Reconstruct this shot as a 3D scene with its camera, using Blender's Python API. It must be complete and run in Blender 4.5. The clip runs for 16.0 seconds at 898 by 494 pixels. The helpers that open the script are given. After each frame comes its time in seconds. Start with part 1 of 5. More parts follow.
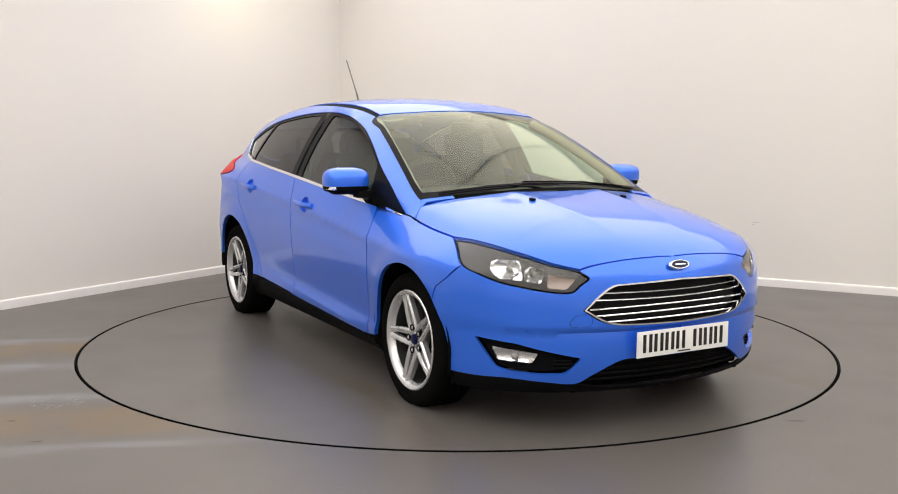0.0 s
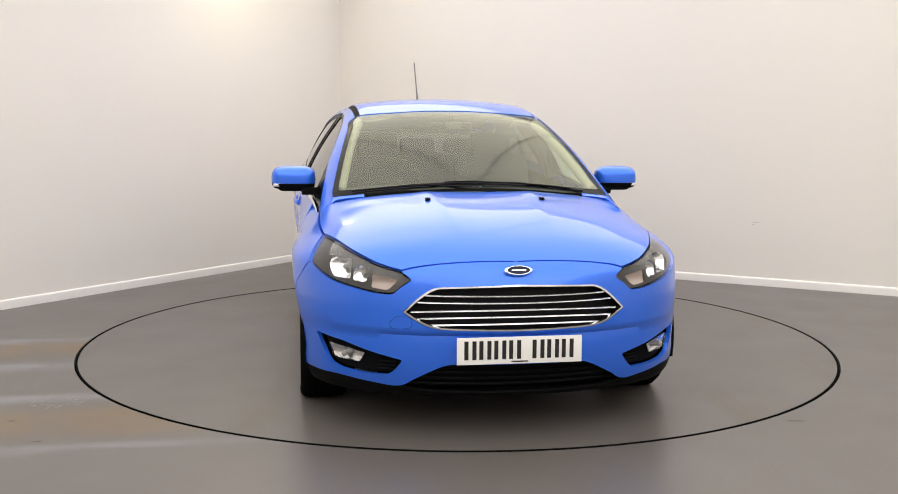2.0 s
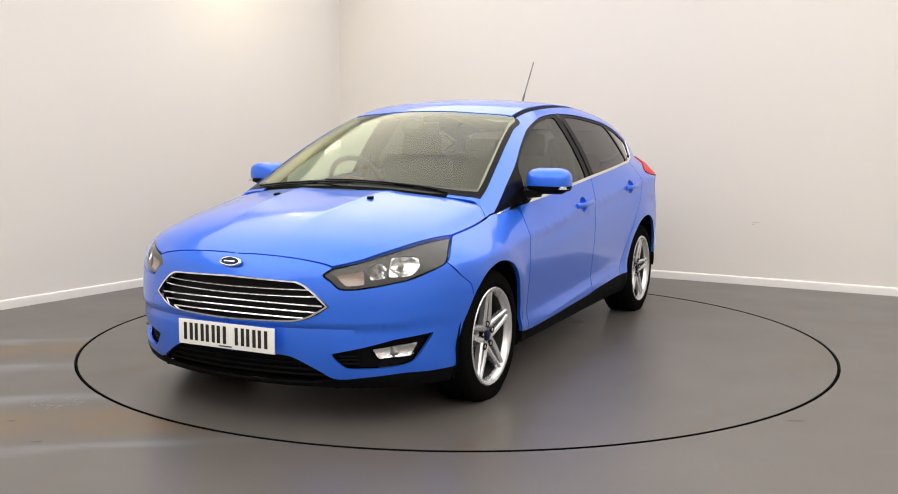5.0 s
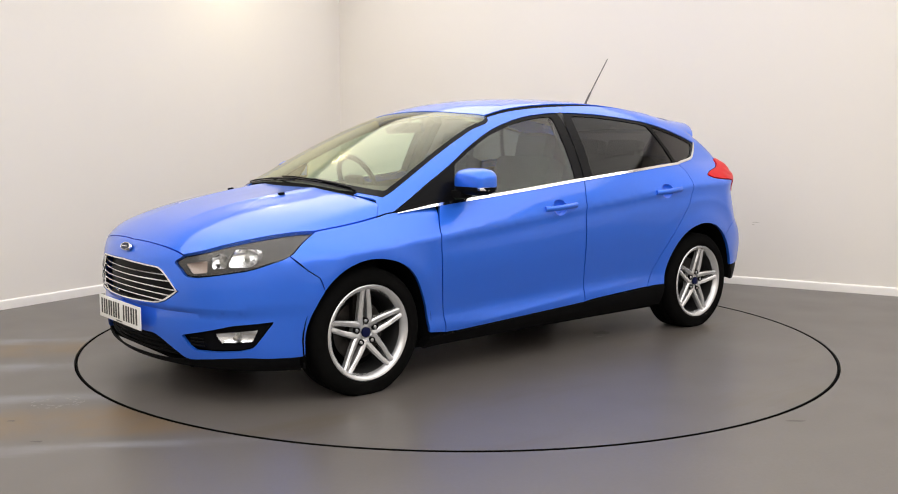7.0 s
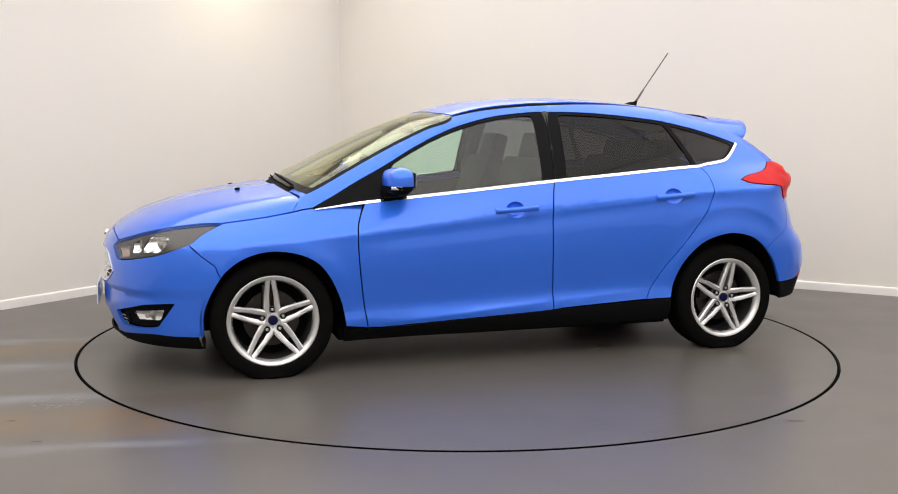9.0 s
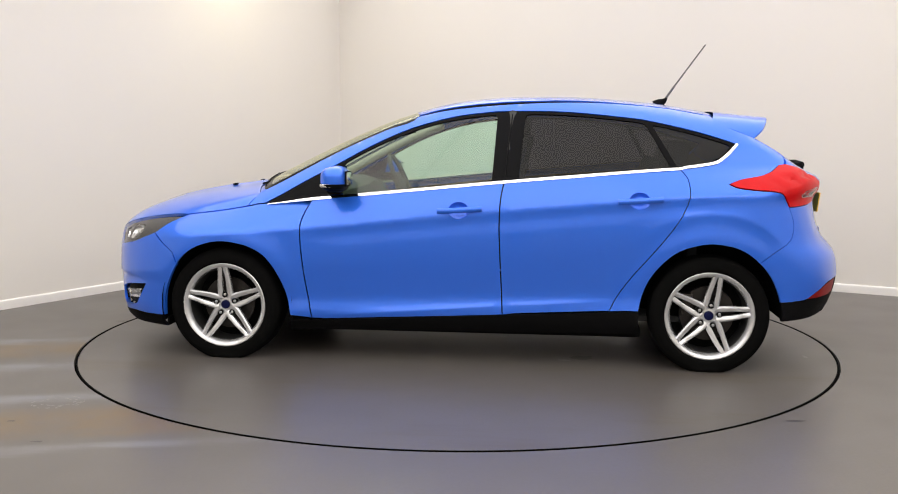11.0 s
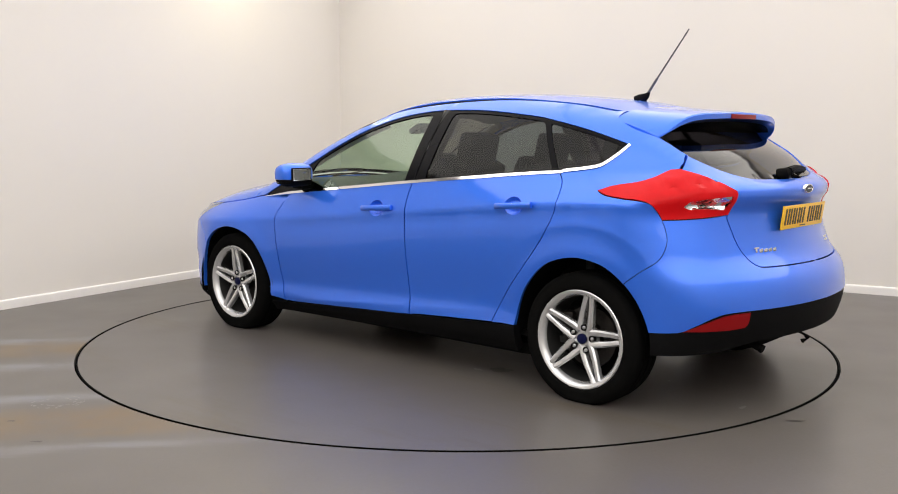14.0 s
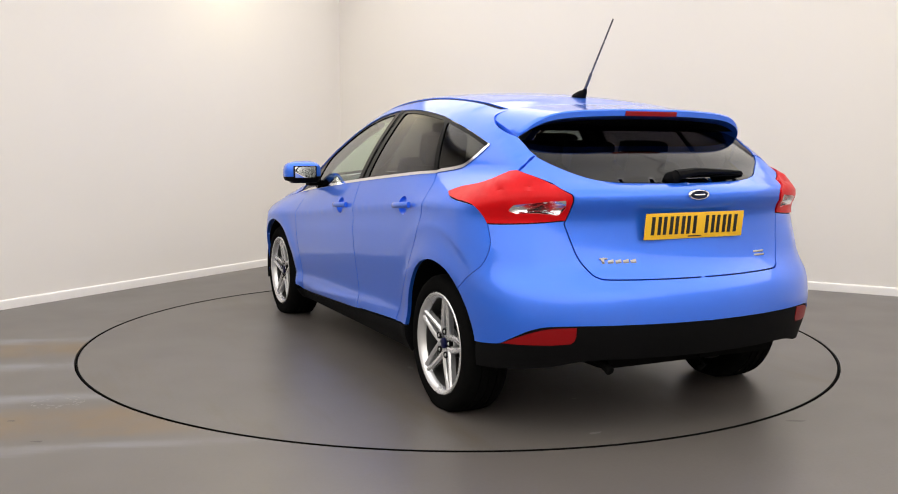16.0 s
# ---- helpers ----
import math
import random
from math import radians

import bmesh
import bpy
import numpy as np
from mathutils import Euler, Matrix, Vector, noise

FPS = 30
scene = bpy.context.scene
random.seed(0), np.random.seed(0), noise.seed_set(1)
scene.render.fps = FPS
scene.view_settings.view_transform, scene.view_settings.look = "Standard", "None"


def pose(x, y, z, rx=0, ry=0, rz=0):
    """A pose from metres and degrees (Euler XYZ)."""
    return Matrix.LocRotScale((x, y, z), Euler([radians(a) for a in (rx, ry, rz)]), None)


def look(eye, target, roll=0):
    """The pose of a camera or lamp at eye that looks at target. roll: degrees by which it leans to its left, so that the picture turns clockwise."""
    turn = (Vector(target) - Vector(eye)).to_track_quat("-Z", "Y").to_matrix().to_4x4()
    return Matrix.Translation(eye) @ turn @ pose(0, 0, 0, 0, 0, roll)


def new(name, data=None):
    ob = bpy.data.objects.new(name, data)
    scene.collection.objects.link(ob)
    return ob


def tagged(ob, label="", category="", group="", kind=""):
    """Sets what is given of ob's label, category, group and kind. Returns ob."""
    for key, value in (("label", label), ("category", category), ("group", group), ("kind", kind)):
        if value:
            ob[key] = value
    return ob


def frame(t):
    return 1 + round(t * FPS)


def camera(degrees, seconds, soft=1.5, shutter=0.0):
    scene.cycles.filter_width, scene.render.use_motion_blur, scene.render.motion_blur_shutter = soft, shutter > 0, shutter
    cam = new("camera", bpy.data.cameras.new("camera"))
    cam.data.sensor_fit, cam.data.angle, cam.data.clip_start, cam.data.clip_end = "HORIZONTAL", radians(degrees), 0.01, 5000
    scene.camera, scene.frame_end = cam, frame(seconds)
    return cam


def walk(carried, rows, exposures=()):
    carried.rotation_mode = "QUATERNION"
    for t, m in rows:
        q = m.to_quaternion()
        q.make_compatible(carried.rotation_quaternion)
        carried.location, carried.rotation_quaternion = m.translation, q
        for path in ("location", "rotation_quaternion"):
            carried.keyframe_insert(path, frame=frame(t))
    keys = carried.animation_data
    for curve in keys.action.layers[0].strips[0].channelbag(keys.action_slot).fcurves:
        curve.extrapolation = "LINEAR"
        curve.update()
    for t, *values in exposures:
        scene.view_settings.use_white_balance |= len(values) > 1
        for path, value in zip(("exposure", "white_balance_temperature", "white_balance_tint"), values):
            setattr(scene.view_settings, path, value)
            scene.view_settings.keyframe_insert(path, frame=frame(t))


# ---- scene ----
from mathutils.geometry import delaunay_2d_cdt

# ---- camera: stands still on a tripod ----
LENS = 50.56
EYE = (0.0, -5.884, 1.241)
cam = camera(LENS, 16.0, soft=1.0)
AIM = (EYE[0] - math.sin(radians(0.475)) * 5, EYE[1] + math.cos(radians(0.475)) * 5, EYE[2] - math.tan(radians(6.627)) * 5)
VIEW = look(EYE, AIM, 0.2825)
walk(cam, [(0.0, VIEW), (16.0, VIEW)], exposures=[(0.0, 0.0), (16.0, 0.0)])

# ---- light ----
world = bpy.data.worlds.new("world")
scene.world = world
world.use_nodes = True
world.node_tree.nodes["Background"].inputs["Color"].default_value = (0.02, 0.02, 0.02, 1)
world.node_tree.nodes["Background"].inputs["Strength"].default_value = 0.1
ROOM_TURN = -28.6          # the room's axes against the camera's
CORNER = (-1.229, 4.168)    # far corner of the studio, on the floor
CEIL = 3.1


def ceiling_lamp(x, y, su, sv, watts, colour=(0.985, 0.955, 0.915)):
    data = bpy.data.lights.new("ceiling_light", "AREA")
    data.shape, data.size, data.size_y, data.energy, data.color = "RECTANGLE", su, sv, watts, colour
    ob = new("ceiling_light_lamp", data)
    ob.matrix_world = pose(x, y, CEIL - 0.055, 0, 0, ROOM_TURN)
    return ob


# x, y, width, depth, watts, colour
ALONG, OUT = Vector((0.878, -0.478, 0)), Vector((-0.478, -0.878, 0))
LAMPS = []
# rows of panels: out from the far wall, depth, watts for each of the three columns
for v, deep, wide, watts in ((1.42, 2.58, 3.02, (23, 20, 26)), (4.02, 2.58, 3.02, (20, 19, 24)), (7.15, 3.64, 3.02, (39, 39, 46)), (11.0, 4.0, 3.02, (34, 34, 42))):
    for i in range(3):
        at = Vector((CORNER[0], CORNER[1], 0)) + ALONG * (1.72 + 3.05 * i) + OUT * v
        LAMPS.append((at.x, at.y, wide, deep, watts[i]))
LAMPS.append((-1.80, 2.50, 0.2, 0.2, 4.5, (1.0, 0.88, 0.5)))
for lamp in LAMPS:
    ceiling_lamp(*lamp)

# ---- materials ----


def material(name, colour, rough=0.5, metal=0.0, coat=0.0, vary=0.0, scale=40.0, bump=0.0, bscale=200.0, rvary=0.0, glow=0.0, coat_rough=0.03, ior=1.5, spec=0.5):
    m = bpy.data.materials.new(name)
    m.use_nodes = True
    n, l = m.node_tree.nodes, m.node_tree.links
    b = n["Principled BSDF"]
    b.inputs["Base Color"].default_value = (*colour, 1)
    b.inputs["Roughness"].default_value = rough
    b.inputs["Metallic"].default_value = metal
    b.inputs["Coat Weight"].default_value = coat
    b.inputs["Coat Roughness"].default_value = coat_rough
    b.inputs["IOR"].default_value = ior
    b.inputs["Specular IOR Level"].default_value = spec
    if glow:
        b.inputs["Emission Color"].default_value = (*colour, 1)
        b.inputs["Emission Strength"].default_value = glow
    tc = n.new("ShaderNodeTexCoord")
    if vary or rvary:
        nz = n.new("ShaderNodeTexNoise")
        nz.inputs["Scale"].default_value, nz.inputs["Detail"].default_value = scale, 6
        l.new(tc.outputs["Object"], nz.inputs["Vector"])
        if vary:
            mx = n.new("ShaderNodeMix")
            mx.data_type = "RGBA"
            mx.inputs[6].default_value = (*[c * (1 - vary) for c in colour], 1)
            mx.inputs[7].default_value = (*[min(1, c * (1 + vary)) for c in colour], 1)
            l.new(nz.outputs["Fac"], mx.inputs[0])
            l.new(mx.outputs[2], b.inputs["Base Color"])
        if rvary:
            mr = n.new("ShaderNodeMapRange")
            mr.inputs[3].default_value, mr.inputs[4].default_value = max(0, rough - rvary), min(1, rough + rvary)
            l.new(nz.outputs["Fac"], mr.inputs[0])
            l.new(mr.outputs[0], b.inputs["Roughness"])
    if bump:
        nb = n.new("ShaderNodeTexNoise")
        nb.inputs["Scale"].default_value, nb.inputs["Detail"].default_value = bscale, 4
        l.new(tc.outputs["Object"], nb.inputs["Vector"])
        bp = n.new("ShaderNodeBump")
        bp.inputs["Strength"].default_value, bp.inputs["Distance"].default_value = bump, 0.002 if bump < 1 else 0.012
        l.new(nb.outputs["Fac"], bp.inputs["Height"])
        l.new(bp.outputs["Normal"], b.inputs["Normal"])
    return m


def glass(name, colour, rough=0.0, mix=0.5, gloss=(1, 1, 1)):
    """A tinted pane: clear in part, with a mirror sheen that follows Fresnel."""
    m = bpy.data.materials.new(name)
    m.use_nodes = True
    n, l = m.node_tree.nodes, m.node_tree.links
    n.remove(n["Principled BSDF"])
    tr, gl, fr, mx = n.new("ShaderNodeBsdfTransparent"), n.new("ShaderNodeBsdfGlossy"), n.new("ShaderNodeLayerWeight"), n.new("ShaderNodeMixShader")
    tr.inputs["Color"].default_value = (*colour, 1)
    gl.inputs["Roughness"].default_value = rough
    gl.inputs["Color"].default_value = (*gloss, 1)
    fr.inputs["Blend"].default_value = 0.5
    least = (mix / (2 + mix)) ** 2
    pw, sc = n.new("ShaderNodeMath"), n.new("ShaderNodeMath")
    pw.operation, sc.operation = "POWER", "MULTIPLY_ADD"
    pw.inputs[1].default_value = 5.0
    sc.inputs[1].default_value, sc.inputs[2].default_value = 1 - least, least
    l.new(fr.outputs["Facing"], pw.inputs[0])
    l.new(pw.outputs[0], sc.inputs[0])
    l.new(sc.outputs[0], mx.inputs[0])
    l.new(tr.outputs[0], mx.inputs[1])
    l.new(gl.outputs[0], mx.inputs[2])
    l.new(mx.outputs[0], n["Material Output"].inputs["Surface"])
    return m


PAINT = material("blue_paint", (0.021, 0.147, 0.80), rough=0.36, metal=0.45, coat=0.9, vary=0.05, scale=900, coat_rough=0.08, spec=0.3)
TRIM = material("black_plastic", (0.0055, 0.0055, 0.006), rough=0.55, spec=0.03, vary=0.2, bump=0.2, bscale=700)
GLOSSBLACK = material("gloss_black", (0.004, 0.004, 0.005), rough=0.22, spec=0.06)
GRILLE_DARK = material("grille_black", (0.003, 0.003, 0.004), rough=0.5, spec=0.1)
CHROME = material("chrome", (0.82, 0.83, 0.85), rough=0.08, metal=1.0)
SILVER = material("silver_alloy", (0.62, 0.63, 0.65), rough=0.26, metal=0.7, coat=0.4, vary=0.05)
RUBBER = material("tyre_rubber", (0.005, 0.005, 0.005), rough=0.9, spec=0.01, vary=0.25, scale=30, bump=0.3, bscale=300)
# disc and caliper: a slight rust tint, darkened for shade behind the spokes
BRAKE = material("brake_disc", (0.04, 0.036, 0.034), rough=0.4, metal=0.9, vary=0.3, scale=60)
DARK = material("dark_underside", (0.004, 0.004, 0.004), rough=0.9, spec=0.05, vary=0.3)
FABRIC = material("dark_fabric", (0.028, 0.028, 0.030), rough=0.95, vary=0.25, bump=0.5, bscale=500)
DASH = material("dash_plastic", (0.032, 0.033, 0.032), rough=0.6, bump=0.3, bscale=600)
LINER = material("pale_headlining", (0.52, 0.50, 0.44), rough=0.95, vary=0.05, bump=0.3, bscale=800)
# the yellow of the room's reflection is put into the windscreen's gloss colour
SCREEN = glass("windscreen_glass", (0.64, 0.70, 0.58), mix=0.70, rough=0.08, gloss=(1.0, 1.0, 0.82))
SIDEGLASS = glass("side_glass", (0.70, 0.88, 0.78), mix=0.6, rough=0.04)
PRIVACY = glass("privacy_glass", (0.15, 0.145, 0.155), mix=0.34, rough=0.05)
LENS_CLEAR = glass("clear_lens", (0.95, 0.96, 0.97), mix=0.28)
RED = material("red_lens", (0.52, 0.003, 0.006), rough=0.35, spec=0.12, coat=0.08, vary=0.12, scale=25)
REDDARK = material("red_reflector", (0.22, 0.003, 0.005), rough=0.35, spec=0.15, coat=0.1)
AMBER = material("amber_lens", (0.36, 0.28, 0.24), rough=0.25, coat=0.5)
BEZELDARK = material("lamp_bezel_dark", (0.060, 0.056, 0.052), rough=0.28, metal=0.3, vary=0.1)
LAMPGREY = material("lamp_inner_grey", (0.26, 0.25, 0.23), rough=0.35, metal=0.4, vary=0.1)
REFLECTOR = material("lamp_reflector", (0.9, 0.91, 0.93), rough=0.10, metal=1.0, bump=0.9, bscale=60)
PLATE_W = material("white_plate", (0.82, 0.82, 0.80), rough=0.35, coat=0.4)
PLATE_Y = material("yellow_plate", (0.86, 0.50, 0.015), rough=0.35, coat=0.4)
INK = material("black_ink", (0.01, 0.01, 0.011), rough=0.4)
BADGE = material("badge_blue", (0.010, 0.015, 0.04), rough=0.3, spec=0.2)
MIRROR = material("mirror_glass", (0.85, 0.87, 0.88), rough=0.01, metal=1.0)
# ---- mesh helpers ----


def mesh(name, verts, faces, mat, parent=None, label="", smooth=True, sharp=40):
    me = bpy.data.meshes.new(name)
    me.from_pydata([tuple(map(float, v)) for v in verts], [], [tuple(map(int, f)) for f in faces])
    me.validate()
    if smooth:
        me.polygons.foreach_set("use_smooth", [True] * len(me.polygons))
        me.set_sharp_from_angle(angle=radians(sharp))
    me.materials.append(mat)
    ob = new(name, me)
    ob.parent = parent
    return tagged(ob, label)


def part(name, bm, mat, parent, label="", smooth=True):
    me = bpy.data.meshes.new(name)
    bm.normal_update()
    bm.to_mesh(me)
    bm.free()
    if smooth:
        me.polygons.foreach_set("use_smooth", [True] * len(me.polygons))
        me.set_sharp_from_angle(angle=radians(40))
    me.materials.append(mat)
    ob = new(name, me)
    ob.parent = parent
    return tagged(ob, label)


def block(bm, m, sx, sy, sz, bevel=0.0):
    """Adds a bevelled box of that size, centred at the pose m."""
    got = bmesh.ops.create_cube(bm, size=1, matrix=m @ Matrix.Diagonal((sx, sy, sz, 1)))
    if bevel:
        es = list({e for v in got["verts"] for e in v.link_edges})
        bmesh.ops.bevel(bm, geom=es, offset=bevel, segments=2, affect="EDGES", profile=0.7)


def box(name, m, sx, sy, sz, mat, parent=None, bevel=0.0, label=""):
    bm = bmesh.new()
    block(bm, m, sx, sy, sz, bevel)
    return part(name, bm, mat, parent, label)


def lathe(profile, n=48, axis="y"):
    """Verts and faces of a profile of (radius, along) turned round an axis."""
    vs, fs, k = [], [], len(profile)
    for i in range(n):
        a = 2 * math.pi * i / n
        for r, h in profile:
            vs.append((r * math.cos(a), h, r * math.sin(a)) if axis == "y" else (r * math.cos(a), r * math.sin(a), h))
    for i in range(n):
        j = (i + 1) % n
        for q in range(k - 1):
            fs.append((i * k + q, i * k + q + 1, j * k + q + 1, j * k + q))
    return vs, fs


def tube(points, radius, n=8):
    """Verts and faces of a round bar along points; radius may be a list."""
    ps = [Vector(p) for p in points]
    rs = radius if isinstance(radius, (list, tuple)) else [radius] * len(ps)
    vs, fs = [], []
    for i, p in enumerate(ps):
        d = (ps[min(i + 1, len(ps) - 1)] - ps[max(i - 1, 0)]).normalized()
        s = d.cross(Vector((0, 0, 1)) if abs(d.z) < 0.9 else Vector((1, 0, 0))).normalized()
        t = d.cross(s)
        for j in range(n):
            a = 2 * math.pi * j / n
            vs.append(p + (s * math.cos(a) + t * math.sin(a)) * rs[i])
    for i in range(len(ps) - 1):
        for j in range(n):
            k = (j + 1) % n
            fs.append((i * n + j, i * n + k, (i + 1) * n + k, (i + 1) * n + j))
    fs.append(tuple(range(n)))
    fs.append(tuple(reversed(range((len(ps) - 1) * n, len(ps) * n))))
    return vs, fs


def flip(verts):
    return [(v[0], -v[1], v[2]) for v in verts]


class Curve:
    """A smooth curve through knots, without overshoot."""

    def __init__(self, *knots):
        k = sorted(knots)
        self.x, self.y = np.array([a for a, _ in k], float), np.array([b for _, b in k], float)
        h, d = np.diff(self.x), np.diff(self.y) / np.diff(self.x)
        m = np.zeros(len(k))
        for i in range(1, len(k) - 1):
            if d[i - 1] * d[i] > 0:
                w1, w2 = 2 * h[i] + h[i - 1], h[i] + 2 * h[i - 1]
                m[i] = (w1 + w2) / (w1 / d[i - 1] + w2 / d[i])
        m[0], m[-1] = d[0], d[-1]
        self.m = m

    def __call__(self, v):
        v = np.asarray(v, float)
        i = np.clip(np.searchsorted(self.x, v) - 1, 0, len(self.x) - 2)
        h = self.x[i + 1] - self.x[i]
        t = (v - self.x[i]) / h
        t2 = np.clip(t, 0, 1)
        y = (2 * t2**3 - 3 * t2**2 + 1) * self.y[i] + (t2**3 - 2 * t2**2 + t2) * h * self.m[i] + (3 * t2**2 - 2 * t2**3) * self.y[i + 1] + (t2**3 - t2**2) * h * self.m[i + 1]
        return y + np.where(t < 0, (v - self.x[0]) * self.m[0], 0) + np.where(t > 1, (v - self.x[-1]) * self.m[-1], 0)


def smax(a, b, k):
    h = np.maximum(k - np.abs(a - b), 0) / k
    return np.maximum(a, b) + h * h * k * 0.25


# ---- the car's form: x forward from the middle of the wheelbase, y to its left, z up ----
BELT_Z = Curve((1.09, 0.864), (0.84, 0.892), (0.36, 0.940), (-0.23, 0.998), (-0.57, 1.028), (-1.14, 1.074), (-1.5, 1.09))
BELT_Y = Curve((1.6, 0.77), (1.06, 0.787), (0.6, 0.822), (0.1, 0.840), (-0.5, 0.842), (-1.0, 0.826), (-1.3, 0.785), (-1.5, 0.745), (-1.8, 0.68))
CREASE_Z = Curve((2.0, 0.66), (1.0, 0.729), (0.66, 0.755), (0.05, 0.815), (-0.57, 0.873), (-1.16, 0.927), (-1.7, 0.95))
MID_Y = Curve((2.1, 0.86), (1.7, 0.893), (1.32, 0.905), (0.95, 0.892), (0.5, 0.885), (-0.5, 0.888), (-0.95, 0.898), (-1.32, 0.91), (-1.65, 0.90), (-2.1, 0.865))
LOW = Curve((-0.3, 0.2), (0.0, 0.085), (0.09, 0.045), (0.13, 0.034), (0.20, 0.026), (0.30, 0.034), (0.45, 0.024), (0.7, 0.006), (0.9, 0.001), (1.0, 0.001))
MID = Curve((0.0, 0.0), (0.15, 0.13), (0.5, 0.46), (1.0, 1.0))
FRONT_X = Curve((0.10, 2.06), (0.17, 2.12), (0.20, 2.15), (0.26, 2.168), (0.34, 2.18), (0.45, 2.187), (0.56, 2.183), (0.66, 2.168), (0.71, 2.15), (0.77, 2.10), (0.9, 1.9))
HOOD_Z = Curve((2.25, 0.60), (2.165, 0.69), (2.12, 0.735), (2.05, 0.782), (1.94, 0.833), (1.75, 0.89), (1.56, 0.925), (1.377, 0.95), (1.15, 0.975), (0.9, 0.95), (0.6, 0.90), (-1.2, 0.95), (-1.6, 1.0), (-1.9, 1.05), (-2.1, 1.045))
HOOD_DROP = Curve((-2.3, 0.0), (0.3, 0.0), (0.9, 0.1), (1.3, 0.155), (1.6, 0.20), (1.9, 0.24), (2.1, 0.25))
TOP_Z = Curve((1.5, 0.840), (1.191, 1.013), (1.006, 1.106), (0.823, 1.195), (0.64, 1.278), (0.46, 1.350), (0.341, 1.388), (0.101, 1.448), (-0.076, 1.470), (-0.25, 1.481), (-0.43, 1.484), (-0.6, 1.481), (-0.78, 1.471), (-0.955, 1.456), (-1.13, 1.437), (-1.3, 1.408), (-1.45, 1.385), (-1.8, 1.310))
TOP_BEND = Curve((-0.5, 0.0), (0.0, 0.06), (0.3, 0.14), (0.7, 0.15), (1.3, 0.15))
REAR_X = Curve((0.1, -1.98), (0.2, -2.05), (0.33, -2.105), (0.42, -2.135), (0.49, -2.145), (0.56, -2.138), (0.62, -2.117), (0.66, -2.084), (0.70, -2.050), (0.75, -2.026), (0.82, -2.006), (0.90, -1.995), (0.94, -2.008), (0.962, -2.024), (1.0, -2.030), (1.03, -2.020), (1.06, -1.99))
GLASS_X = Curve((0.8, -1.70), (1.0, -1.88), (1.05, -1.935), (1.10, -1.87), (1.167, -1.785), (1.244, -1.655), (1.30, -1.56), (1.4, -1.39))
FRONT_HUB, REAR_HUB = 1.324, -1.324
LOWLINE_Z = Curve((0.9, 0.245), (0.66, 0.261), (0.435, 0.278), (0.239, 0.295), (-0.182, 0.330), (-0.687, 0.364), (-1.0, 0.385))
BUMPER_LINE = 0.447     # height of the crease across the front bumper
HANDLES = ((0.012, 0.847), (-0.944, 0.909))


def side_w(x, z):
    zc, zb = CREASE_Z(x), BELT_Z(x)
    ym, yb = MID_Y(x), BELT_Y(x)
    u = (z - 0.16) / (zc - 0.16)
    v = np.clip((z - zc) / (zb - zc), 0, 1)
    up = np.maximum(z - zb, 0)
    wing = np.clip((x - 0.95) / 0.35, 0, 1) + np.clip((-1.10 - x) / 0.3, 0, 1)
    w = np.where(z < zc, ym - LOW(u), ym - (ym - yb) * (MID(v) * (1 - wing) + v**1.3 * wing) - 0.42 * up - 0.50 * up * up)
    ledge = np.clip((1.12 - x) / 0.42, 0, 1) ** 2 * np.clip((x + 1.75) / 0.5, 0, 1)
    w = w - np.where(z < zc, 0.005 * np.exp(-(((z - zc + 0.050) / 0.040) ** 2)) * ledge, 0)
    for hub, zz in ((FRONT_HUB - 0.01, 0.30), (REAR_HUB, 0.325)):
        r = np.hypot(x - hub, z - zz)
        w = w + 0.012 * np.exp(-((r - 0.38) / 0.06) ** 2) * (z < zb)
    # shoulder of the rear arch
    r = np.hypot(x - REAR_HUB, z - 0.325)
    w = w + 0.005 * np.exp(-np.abs(r - 0.52) / 0.03) * np.clip((zc - z) / 0.06, 0, 1) * np.clip((z - 0.62) / 0.12, 0, 1)
    # crease low on the doors, and a dimple behind each door handle
    zl = LOWLINE_Z(x)
    along = np.clip((0.80 - x) / 0.25, 0, 1) * np.clip((x + 0.95) / 0.35, 0, 1)
    w = w + 0.008 * along * np.where(z > zl, np.exp(-np.maximum(z - zl, 0) / 0.03), np.exp(-np.maximum(zl - z, 0) / 0.10))
    for hx, hz in HANDLES:
        r = np.hypot((x - hx) / 0.054, (z - hz) / 0.044)
        w = w - 0.022 * np.clip(1 - r**4, 0, 1)
    return w


